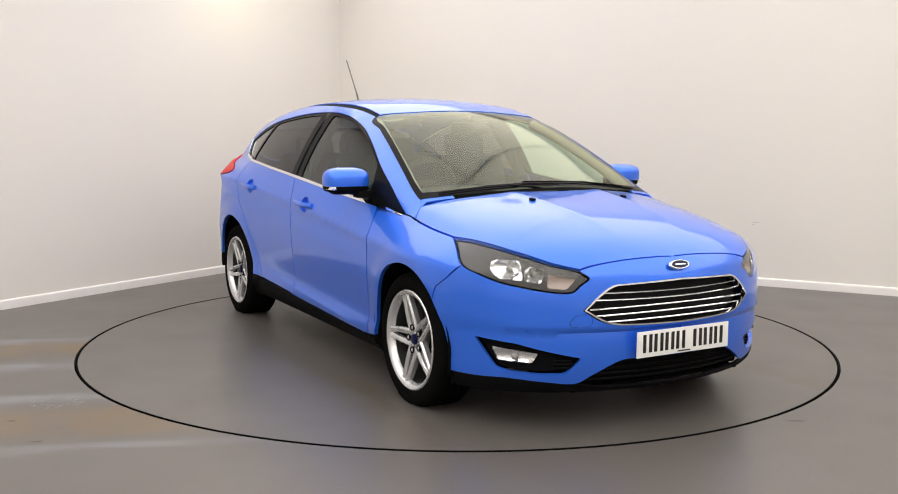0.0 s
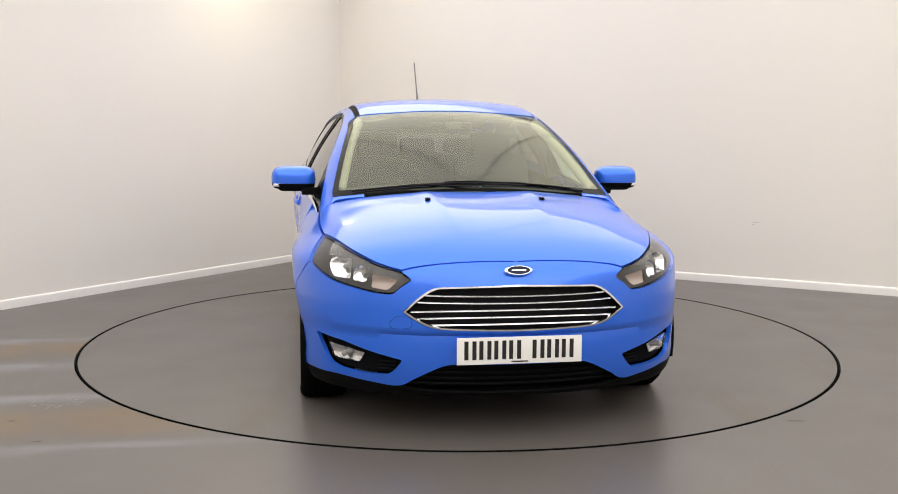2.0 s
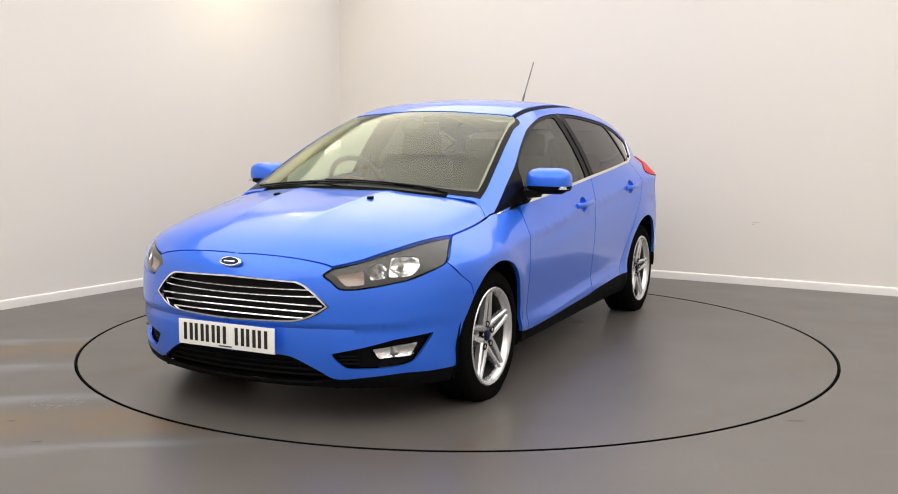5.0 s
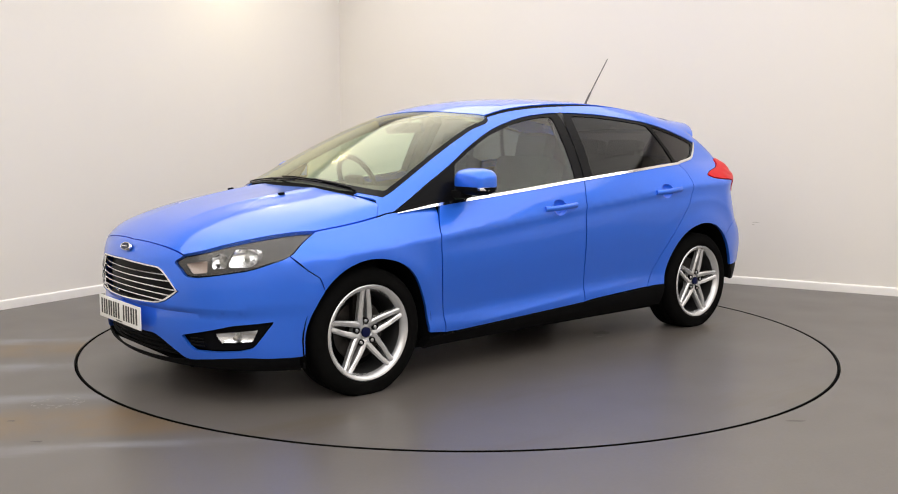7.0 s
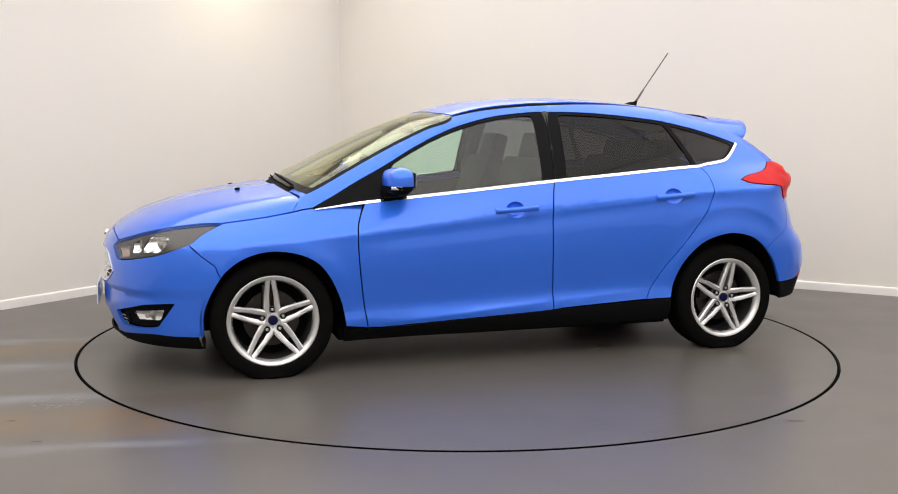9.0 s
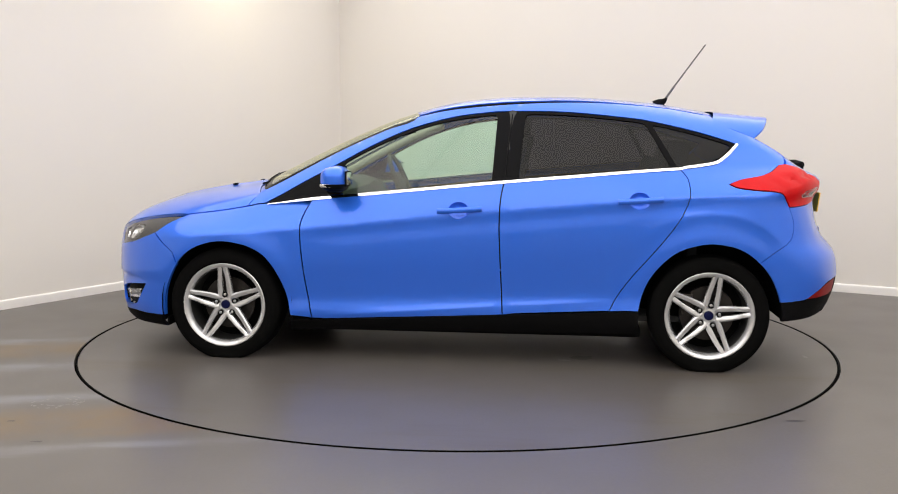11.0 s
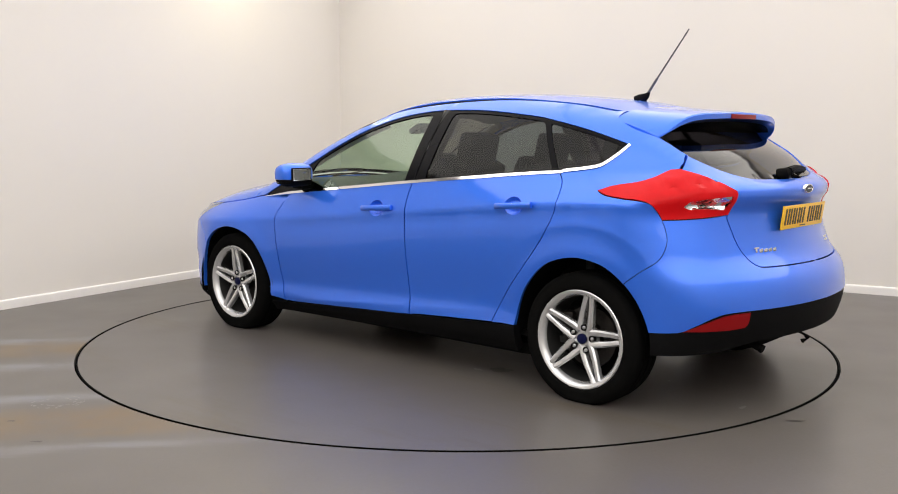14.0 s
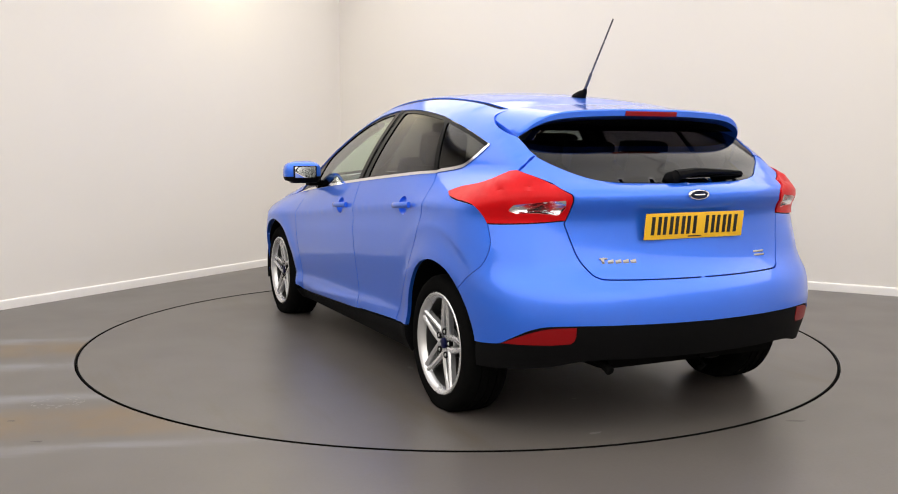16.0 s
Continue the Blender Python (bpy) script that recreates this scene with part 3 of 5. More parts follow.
STAIN = material("oily_stain", (0.030, 0.026, 0.022), rough=0.35, vary=0.4, scale=60)
SCUFF = material("pale_scuff", (0.24, 0.235, 0.225), rough=0.5, vary=0.3, scale=80)
for i, (x, y, rx, ry, mt) in enumerate(((-0.765, 0.53, 0.075, 0.05, STAIN), (-0.67, 0.60, 0.035, 0.015, SCUFF), (-2.037, 0.34, 0.012, 0.04, SCUFF), (-1.11, -0.657, 0.03, 0.012, SCUFF), (-0.625, -0.80, 0.03, 0.015, SCUFF), (-0.29, 0.0, 0.025, 0.02, SCUFF), (-1.55, 0.13, 0.012, 0.012, SCUFF))):
    blot("floor_mark", x, y, rx, ry, mt, turntable, 10 + i)
for i, (x, y, rx, ry, mt) in enumerate(((-1.936, -1.873, 0.018, 0.01, STAIN), (-1.702, -2.149, 0.03, 0.01, STAIN), (-2.235, 0.372, 0.05, 0.022, STAIN), (1.503, -1.787, 0.05, 0.012, STAIN))):
    blot("floor_mark", x, y, rx, ry, mt, studio_floor, 30 + i)
flecks = random.Random(5)
for i in range(34):
    a = 2 * math.pi * flecks.random()
    k = 0.55 + 0.5 * flecks.random()
    blot("floor_scuff", -1.861 + 0.12 * k * math.cos(a), -1.574 + 0.10 * k * math.sin(a), 0.006 + 0.013 * flecks.random(), 0.003 + 0.004 * flecks.random(), SCUFF, studio_floor, 50 + i, turn=a + 1.2)


def wall_mark(along, out, at, z, w, h, parent, seed):
    """A faint scuff on a wall, a millimetre proud."""
    rnd = random.Random(seed)
    n, vs = 14, []
    for i in range(n):
        a = 2 * math.pi * i / n
        k = 0.6 + 0.6 * rnd.random()
        vs.append(A + along * (at + w * k * math.cos(a)) + out * 0.001 + Vector((0, 0, z + h * k * math.sin(a))))
    mesh("wall_mark", vs + [sum(vs, Vector()) / n], [(i, (i + 1) % n, n) for i in range(n)], WALLMARK, parent, smooth=False)


WALLMARK = material("wall_scuff", (0.52, 0.49, 0.44), rough=0.8, vary=0.25, scale=60)
FARWAY = (B - A).normalized()
for at, z, w, h in ((4.27, 0.535, 0.030, 0.003), (4.25, 0.515, 0.012, 0.004)):
    wall_mark(FARWAY, Vector((FARWAY.y, -FARWAY.x, 0)), at, z, w, h, wall_far, int(at * 100))
# ---- the car ----
car = tagged(new("car"), "bright blue five-door hatchback standing on the turntable", "car")

# lines that several panels share
ARCH_F = [(1.672, 0.235), (1.669, 0.341), (1.637, 0.438), (1.568, 0.551), (1.469, 0.626), (1.340, 0.659), (1.212, 0.645), (1.117, 0.605), (1.054, 0.543), (1.001, 0.448), (0.967, 0.353), (0.946, 0.236)]
ARCH_R = [(-0.951, 0.322), (-0.972, 0.416), (-1.015, 0.510), (-1.088, 0.598), (-1.176, 0.658), (-1.310, 0.690), (-1.445, 0.670), (-1.536, 0.618), (-1.615, 0.534), (-1.657, 0.458), (-1.684, 0.385)]
SHUT_A = [(0.833, 0.891), (0.866, 0.82), (0.884, 0.745), (0.878, 0.60), (0.858, 0.418), (0.828, 0.236)]
SHUT_B = [(-0.229, 1.0), (-0.212, 0.902), (-0.207, 0.748), (-0.216, 0.531), (-0.228, 0.282)]
SHUT_C = [(-1.157, 1.073), (-1.190, 1.035), (-1.202, 0.985), (-1.201, 0.931), (-1.182, 0.872), (-1.149, 0.806), (-1.094, 0.726), (-1.010, 0.620), (-0.915, 0.505), (-0.84, 0.395), (-0.80, 0.316)]
DLO_TOP = [(1.106, 0.869), (1.000, 0.925), (0.868, 1.000), (0.704, 1.087), (0.542, 1.178), (0.381, 1.255), (0.252, 1.303), (0.062, 1.352), (-0.128, 1.377), (-0.254, 1.384), (-0.411, 1.384), (-0.568, 1.378), (-0.724, 1.365), (-0.880, 1.348), (-0.982, 1.334), (-1.190, 1.289), (-1.346, 1.246), (-1.470, 1.206)]
DLO_REAR = [(-1.470, 1.204), (-1.44, 1.172), (-1.39, 1.128), (-1.33, 1.098), (-1.157, 1.074)]


def line2(pts, n=5):
    return smoothline([(x, 0.8, z) for x, z in pts], n)


def belt(x0, x1, lift=0.0, n=12):
    return np.array([(x, 0.8, float(BELT_Z(x)) + lift) for x in np.linspace(x0, x1, n)])


archF, archR = line2(ARCH_F), line2(ARCH_R)
shutA, shutB, shutC = line2(SHUT_A), line2(SHUT_B), line2(SHUT_C)
dlo_top, dlo_rear = line2(DLO_TOP, 4), line2(DLO_REAR, 4)
lower = lambda p: form(p, cabin=False)
cabin = lambda p: form(p, lower=False)
bonnet_edge = onto(smoothline([(1.56, 0.771, 0.8), (1.45, 0.780, 0.83), (1.33, 0.784, 0.85), (1.205, 0.781, 0.86)]), TOP, lower)
lead_edge = onto(smoothline([(2.116, 0.0, 0.7), (2.111, 0.12, 0.7), (2.105, 0.23, 0.7), (2.093, 0.36, 0.7), (2.076, 0.470, 0.69)]), TOP, lower)
lamp_top = onto(smoothline([(2.076, 0.470, 0.69), (2.040, 0.530, 0.705), (1.985, 0.592, 0.732), (1.88, 0.661, 0.763), (1.735, 0.716, 0.789), (1.66, 0.740, 0.796), (1.56, 0.771, 0.797)]), TOP, lower)
lamp_low = onto(smoothline([(2.076, 0.470, 0.69), (2.100, 0.436, 0.661), (2.092, 0.474, 0.631), (2.083, 0.505, 0.604), (2.060, 0.550, 0.600), (2.024, 0.612, 0.607), (1.955, 0.692, 0.623), (1.885, 0.752, 0.639), (1.81, 0.805, 0.668), (1.725, 0.828, 0.699), (1.64, 0.80, 0.757), (1.56, 0.771, 0.797)], 5), FCORNER, lower)
bonnet_rear = onto(smoothline([(1.205, 0.781, 0.86), (1.178, 0.748, 0.9), (1.16, 0.70, 0.9), (1.21, 0.5, 0.9), (1.24, 0.25, 0.9), (1.25, 0.0, 0.95)]), TOP, lower)
screen_edge = onto(smoothline([(0.33, 0.0, 1.4), (0.315, 0.3, 1.4), (0.28, 0.560, 1.35), (0.45, 0.602, 1.3), (0.65, 0.640, 1.2), (0.85, 0.676, 1.1), (1.08, 0.712, 1.0), (1.135, 0.69, 0.95), (1.185, 0.5, 0.95), (1.215, 0.25, 0.97), (1.225, 0.0, 1.0)]), TOP, cabin)
roof_front = screen_edge[:13]      # middle to corner, along the top of the screen
pillar_in = screen_edge[12:37]     # corner down to the foot of the pillar
strip_in = onto(smoothline([(0.275, 0.520, 1.35), (0.0, 0.525, 1.4), (-0.5, 0.530, 1.4), (-1.0, 0.525, 1.4), (-1.33, 0.515, 1.35)]), TOP, cabin)
strip_out = onto(smoothline([(0.275, 0.548, 1.35), (0.0, 0.555, 1.4), (-0.5, 0.56, 1.4), (-1.0, 0.555, 1.4), (-1.33, 0.545, 1.35)]), TOP, cabin)
tail_low = smoothline([(-1.40, 0.83, 1.000), (-1.45, 0.83, 0.980), (-1.545, 0.83, 0.969), (-1.63, 0.82, 0.963), (-1.673, 0.82, 0.951), (-1.694, 0.81, 0.921), (-1.715, 0.80, 0.882)], 5)
tail_bottom = smoothline([(-1.715, 0.80, 0.882), (-1.82, 0.69, 0.888), (-1.90, 0.578, 0.900)], 4)
tail_in = smoothline([(-1.90, 0.578, 0.900), (-1.93, 0.557, 0.98), (-1.925, 0.558, 1.008)], 4)
tail_inner_top = smoothline([(-1.925, 0.558, 1.008), (-1.81, 0.61, 1.062), (-1.683, 0.664, 1.101)], 5)
tail_top = smoothline([(-1.683, 0.664, 1.101), (-1.645, 0.71, 1.074), (-1.622, 0.74, 1.061), (-1.567, 0.78, 1.042), (-1.465, 0.81, 1.024), (-1.40, 0.83, 1.000)], 5)
gate_side = np.array([(-1.683, 0.664, 1.101), (-1.70, 0.635, 1.135), (-1.708, 0.608, 1.167)])
glass_edge = smoothline([(-1.559, 0.607, 1.244), (-1.708, 0.608, 1.167), (-1.811, 0.481, 1.088), (-1.895, 0.365, 1.060), (-1.94, 0.2, 1.053), (-1.95, 0.0, 1.052)], 5)
GAP = 0.0036
tail_low, tail_top = onto(tail_low, SIDE), onto(tail_top, SIDE)
tail_bottom, tail_in, tail_inner_top = onto(tail_bottom, RCORNER), onto(tail_in, RCORNER), onto(tail_inner_top, RCORNER)
tail_bottom[0], tail_in[0], tail_inner_top[0] = tail_low[-1], tail_bottom[-1], tail_in[-1]
tail_top[0] = tail_inner_top[-1]
gate_line = onto([(-1.559, 0.607, 1.244), (-1.64, 0.612, 1.206), (-1.708, 0.608, 1.167), (-1.70, 0.635, 1.135), (-1.683, 0.664, 1.101)], RCORNER)
gate_line[-1] = tail_top[0]
gate_side = gate_line[2:][::-1]
archF_skin, archR_skin = onto(archF, SIDE, lower), onto(archR, SIDE, lower)
wing_seam = onto([(1.66, 0.9, 0.630), (1.61, 0.9, 0.595)], SIDE, lower)
lamp_low[-11:] = onto(lamp_low[-11:], SIDE, lower)

CREASE = [np.array([(x, 0.8, float(CREASE_Z(x)) + dz) for x in np.linspace(1.5, -1.74, 130)]) for dz in (-0.018, 0.0, 0.018)]
LOWLINE = [np.array([(x, 0.8, float(LOWLINE_Z(x)) + dz) for x in np.linspace(0.8, -0.92, 70)]) for dz in (-0.008, 0.0, 0.008, 0.024)]
DIMPLES = [[np.array([(hx + 0.054 * k * math.cos(a), 0.8, hz + 0.044 * k * math.sin(a)) for a in np.linspace(0, 2 * math.pi, 29)]) for k in (0.5, 0.75, 0.92, 1.02)] for hx, hz in HANDLES]
SHOULDER = [np.array([(REAR_HUB + rr * math.cos(a), 0.8, 0.325 + rr * math.sin(a)) for a in np.linspace(0.6, 2.54, 50)]) for rr in (0.505, 0.52, 0.535)]
RIDGE = [np.array([(x, 0.24 + 0.10 * (1.5 - x) + dy, 0.9) for x in np.linspace(2.0, 1.15, 40)]) for dy in (-0.016, 0.0, 0.016)]
# bonnet
whole("bonnet", np.concatenate([lead_edge, lamp_top[1:], bonnet_edge[1:], bonnet_rear[1:]]), TOP, PAINT, car, "blue bonnet with two raised creases", f=lower, gap=GAP, step=0.028, lines=RIDGE)
# wings
pillar_foot = np.array([(1.21, 0.77, 0.855), (1.15, 0.78, 0.862), (1.106, 0.80, 0.866)])
wing_loop = np.concatenate([bonnet_edge, pillar_foot[1:], belt(1.09, 0.833)[1:], shutA[1:], archF[::-1][1:-14], np.array([(1.61, 0.9, 0.595), (1.66, 0.9, 0.630)]), lamp_low[-11:]])
wings = skin("front_wing", wing_loop, SIDE, PAINT, car, both=True, gap=GAP, f=lower, lines=CREASE)
# front bumper
grille_top = smoothline([(2.18, 0.0, 0.643), (2.17, 0.27, 0.635), (2.15, 0.345, 0.628), (2.13, 0.405, 0.590), (2.10, 0.466, 0.530)], 5)
grille_bot = smoothline([(2.10, 0.466, 0.530), (2.12, 0.40, 0.488), (2.14, 0.34, 0.467), (2.16, 0.25, 0.46), (2.18, 0.0, 0.455)], 5)
FOG = corners([(1.804, 0.815, 0.404), (1.855, 0.781, 0.326), (1.884, 0.756, 0.280), (1.93, 0.714, 0.264), (2.008, 0.622, 0.257), (2.062, 0.53, 0.258), (2.08, 0.50, 0.285), (2.098, 0.47, 0.327), (2.03, 0.60, 0.357), (1.955, 0.704, 0.386)], 0.014)
lip = radial(smoothline([(1.70, 0.86, 0.232), (1.83, 0.82, 0.232), (1.95, 0.76, 0.235), (2.05, 0.62, 0.222), (2.10, 0.50, 0.214), (2.12, 0.42, 0.252), (2.15, 0.30, 0.308), (2.17, 0.2, 0.313), (2.18, 0.0, 0.314)], 6), 1.3, lower)
bumper_loop = np.concatenate([lead_edge, lamp_low[1:-10], wing_seam, archF_skin[:15][::-1], lip[1:], grille_bot[::-1], grille_top[::-1][1:]])
front_bumper = whole("front_bumper", bumper_loop, FCORNER, PAINT, car, "blue front bumper with openings for grille and fog lamps", f=lower, holes=[FOG], gap=0.001, step=0.028, lines=[radial(np.array([(2.2 - 0.4 * y * y, y, BUMPER_LINE + dz) for y in np.linspace(0.02, 0.80, 40)]), 1.3, lower) for dz in (0.004, -0.014, -0.04)])
# doors
front_door = np.concatenate([belt(0.833, -0.229), shutB[1:], np.array([(x, 0.8, 0.2305 + 0.0465 * (0.83 - x)) for x in np.linspace(-0.15, 0.75, 6)]), shutA[::-1][:-1]])
fdoors = skin("front_door", front_door, SIDE, PAINT, car, both=True, gap=GAP, lines=CREASE + LOWLINE + DIMPLES[0])
rear_door = np.concatenate([belt(-0.229, -1.157), shutC[1:], np.array([(x, 0.8, 0.2305 + 0.053 * (0.83 - x)) for x in np.linspace(-0.72, -0.30, 4)]), shutB[::-1][:-1]])
rdoors = skin("rear_door", rear_door, SIDE, PAINT, car, both=True, gap=GAP, lines=CREASE + LOWLINE + DIMPLES[1])
# side frame: windscreen pillar, roof rail, rear pillar and rear wing in one pressing
spoiler_side = onto(smoothline([(-1.33, 0.545, 1.37), (-1.345, 0.575, 1.352), (-1.359, 0.602, 1.331), (-1.44, 0.615, 1.288), (-1.559, 0.607, 1.244)], 5), SIDE)
seam_r = onto(smoothline([(-1.715, 0.80, 0.882), (-1.742, 0.85, 0.794), (-1.72, 0.87, 0.71), (-1.64, 0.88, 0.65), (-1.565, 0.9, 0.592)], 4), SIDE, lower)
frame_loop = np.concatenate([dlo_top, dlo_rear[1:], shutC[1:], np.array([(-0.87, 0.8, 0.321)]), archR[:-14], seam_r[::-1], tail_low[::-1][1:], tail_top[::-1][1:], gate_line[::-1][1:], spoiler_side[::-1][1:], strip_out[::-1][1:], pillar_in[1:], onto([(1.12, 0.712, 1.0), (1.155, 0.722, 1.0), (1.180, 0.750, 1.0), (1.203, 0.779, 1.0)], TOP), np.array([(1.15, 0.78, 0.864)])])
frames = skin("side_frame", frame_loop, SIDE, PAINT, car, "blue pillars, roof rail and rear wing", both=True, gap=0.001, step=0.028, lines=CREASE + SHOULDER)
foot_patch = [(1.05, 0.716, 1.0), (1.10, 0.75, 1.0), (1.203, 0.777, 1.0), (1.178, 0.746, 1.0), (1.158, 0.70, 1.0), (1.195, 0.56, 1.0), (1.165, 0.56, 1.0), (1.125, 0.685, 1.0)]
skin("pillar_foot", onto(foot_patch, TOP), TOP, PAINT, frames, both=True, off=-0.003, rim=0.01, step=0.02)
# roof and black strips
whole("roof", np.concatenate([roof_front[:-1], strip_in, np.array([(-1.36, 0.48, 1.36), (-1.38, 0.3, 1.36), (-1.385, 0.0, 1.37)])]), TOP, PAINT, car, f=cabin, gap=0.001, step=0.035)
skin("roof_strip", np.concatenate([strip_in, strip_out[::-1]]), TOP, TRIM, car, both=True, f=cabin, off=-0.006, rim=0, step=0.03)
# tailgate
gate_low = onto(smoothline([(-1.90, 0.578, 0.900), (-1.95, 0.556, 0.82), (-1.97, 0.535, 0.75), (-1.99, 0.50, 0.692), (-2.0, 0.475, 0.672), (-2.0, 0.43, 0.664), (-2.0, 0.22, 0.661), (-2.0, 0.0, 0.660)], 5), REAR, lower)
gate_low[0] = tail_bottom[-1]
gate_loop = np.concatenate([glass_edge[::-1][:-5], gate_side[::-1], tail_inner_top[::-1][1:], tail_in[::-1][1:], gate_low[1:]])
tailgate = whole("tailgate", gate_loop, REAR, PAINT, car, "blue tailgate with a ridge above the number plate", gap=GAP, step=0.026)
rear_glass = whole("rear_window", np.concatenate([glass_edge, np.array([(-1.53, 0.0, 1.315), (-1.53, 0.35, 1.305), (-1.545, 0.57, 1.268)])]), REAR, PRIVACY, tailgate, "dark tinted rear window", f=cabin, off=-0.004, rim=0)
# rear bumper
split_r = radial(smoothline([(-1.684, 0.87, 0.385), (-1.80, 0.82, 0.395), (-1.86, 0.79, 0.425), (-1.93, 0.73, 0.468), (-2.0, 0.66, 0.484), (-2.1, 0.4, 0.487), (-2.14, 0.0, 0.487)], 6), -1.3, lower)
rbump_loop = np.concatenate([gate_low[::-1], tail_bottom[::-1][1:], seam_r[1:], archR_skin[-14:], split_r[1:]])
whole("rear_bumper", rbump_loop, RCORNER, PAINT, car, "blue rear bumper", gap=0.002, f=lower)
REFL = rounded([(-1.805, 0.81, 0.400), (-1.90, 0.75, 0.448), (-1.97, 0.69, 0.476), (-2.05, 0.61, 0.481), (-2.045, 0.61, 0.43), (-2.03, 0.63, 0.405)], 1, keep=(0, 3))
val_low = radial(smoothline([(-1.692, 0.87, 0.283), (-1.80, 0.80, 0.288), (-1.93, 0.68, 0.303), (-2.02, 0.53, 0.333), (-2.08, 0.3, 0.337), (-2.10, 0.0, 0.337)], 6), -1.3, lower)
whole("rear_valance", np.concatenate([split_r, val_low[::-1]]), RCORNER, TRIM, car, "black plastic lower rear bumper", f=lower, holes=[REFL], off=-0.004, gap=0.001)
skin("rear_reflector", REFL, RCORNER, REDDARK, car, "dark red reflector", both=True, f=lower, off=-0.002, gap=0.001, rim=0.01)
# sills and front lip
sill = np.concatenate([np.array([(x, 0.8, 0.2265 + 0.0515 * (0.83 - x)) for x in np.linspace(0.945, -0.952, 14)]), np.array([(x, 0.8, 0.165 + 0.013 * (0.95 - x)) for x in np.linspace(-0.952, 0.955, 14)])])
skin("sill", sill, SIDE, TRIM, car, "black plastic sill below the doors", both=True, f=lower, off=0.003, rim=0.05)
lip_low = radial(smoothline([(1.69, 0.86, 0.166), (1.83, 0.82, 0.17), (1.97, 0.74, 0.172), (2.06, 0.60, 0.172), (2.12, 0.40, 0.172), (2.14, 0.2, 0.170), (2.15, 0.0, 0.170)], 6), 1.3, lower)
whole("front_lip", np.concatenate([lip[:25], radial(smoothline([(2.11, 0.44, 0.205), (2.13, 0.36, 0.195), (2.15, 0.18, 0.19), (2.15, 0.0, 0.19)]), 1.3, lower), lip_low[::-1]]), FCORNER, TRIM, car, "black plastic lip below the front bumper", f=lower, off=0.002, rim=0.012)

# round-cornered seam of the towing eye's cover, on the car's right
cover = corners(np.array([(2.094, 0.498, 0.510), (2.115, 0.443, 0.516), (2.120, 0.430, 0.487), (2.118, 0.438, 0.463), (2.089, 0.511, 0.459), (2.082, 0.526, 0.478)]), 0.012)
cover = onto(cover, FCORNER, lower)
cover = np.concatenate([cover, cover[:1]]) - grad(cover[[*range(len(cover)), 0]], lower) * 0.0006
mesh("towing_eye_cover_seam", *tube(flip(cover), 0.0011, 5), GRILLE_DARK, front_bumper)

# ---- glass ----
screen = whole("windscreen", screen_edge, TOP, SCREEN, car, "clear windscreen with a dark edge", f=cabin, off=-0.003, rim=0, step=0.04)
# black band round the windscreen
band_out = np.concatenate([pillar_in, screen_edge[37:]])
band_in = band_out.copy()
band_in[:, 1] *= 0.955
band_in[:, 0] = np.where(band_out[:, 0] > 0.62, 0.62 + (band_out[:, 0] - 0.62) * 0.935, band_out[:, 0])
whole("windscreen_band", np.concatenate([band_out, band_in[::-1]]), TOP, GLOSSBLACK, screen, "black printed band", f=cabin, off=-0.0015, rim=0, step=0.03)

# window openings of the side: black frames, panes, bright strip
dlo_z = Curve(*DLO_TOP)


def window_loop(x0, x1, t0, t1, n=9):
    """A pane between the belt line (x0 to x1) and the roof rail (t1 back to t0)."""
    low = [(x, 0.8, float(BELT_Z(x)) + 0.008) for x in np.linspace(x0, x1, n)]
    top = [(x, 0.8, float(dlo_z(x)) - 0.015) for x in np.linspace(t1, t0, n)]
    return corners(low + top, 0.028, 3)


GLASS_F = window_loop(0.735, -0.162, 0.665, -0.180)
GLASS_R = window_loop(-0.305, -1.112, -0.333, -0.978)
q_top = [(x, 0.8, float(dlo_z(x)) - 0.016) for x in np.linspace(-1.425, -1.012, 6)]
GLASS_Q = corners([(-1.142, 0.8, 1.086), (-1.325, 0.8, 1.111), (-1.375, 0.8, 1.142), (-1.425, 0.8, 1.190)] + q_top, 0.022, 3)
dlo = np.concatenate([belt(1.09, -1.157, 0.006, 30), dlo_rear[::-1][1:], dlo_top[::-1][1:-1]])
surrounds = skin("window_surround", dlo, SIDE, GLOSSBLACK, car, "gloss black window surround and pillars", both=True, off=-0.005, rim=0.012, holes=[GLASS_F, GLASS_R, GLASS_Q], gap=0.0015)
skin("front_side_window", GLASS_F, SIDE, SIDEGLASS, fdoors, "clear side window", both=True, off=-0.010, rim=0)
skin("rear_side_window", GLASS_R, SIDE, PRIVACY, rdoors, "dark privacy glass", both=True, off=-0.010, rim=0)
skin("quarter_window", GLASS_Q, SIDE, PRIVACY, frames, "dark privacy glass", both=True, off=-0.010, rim=0)
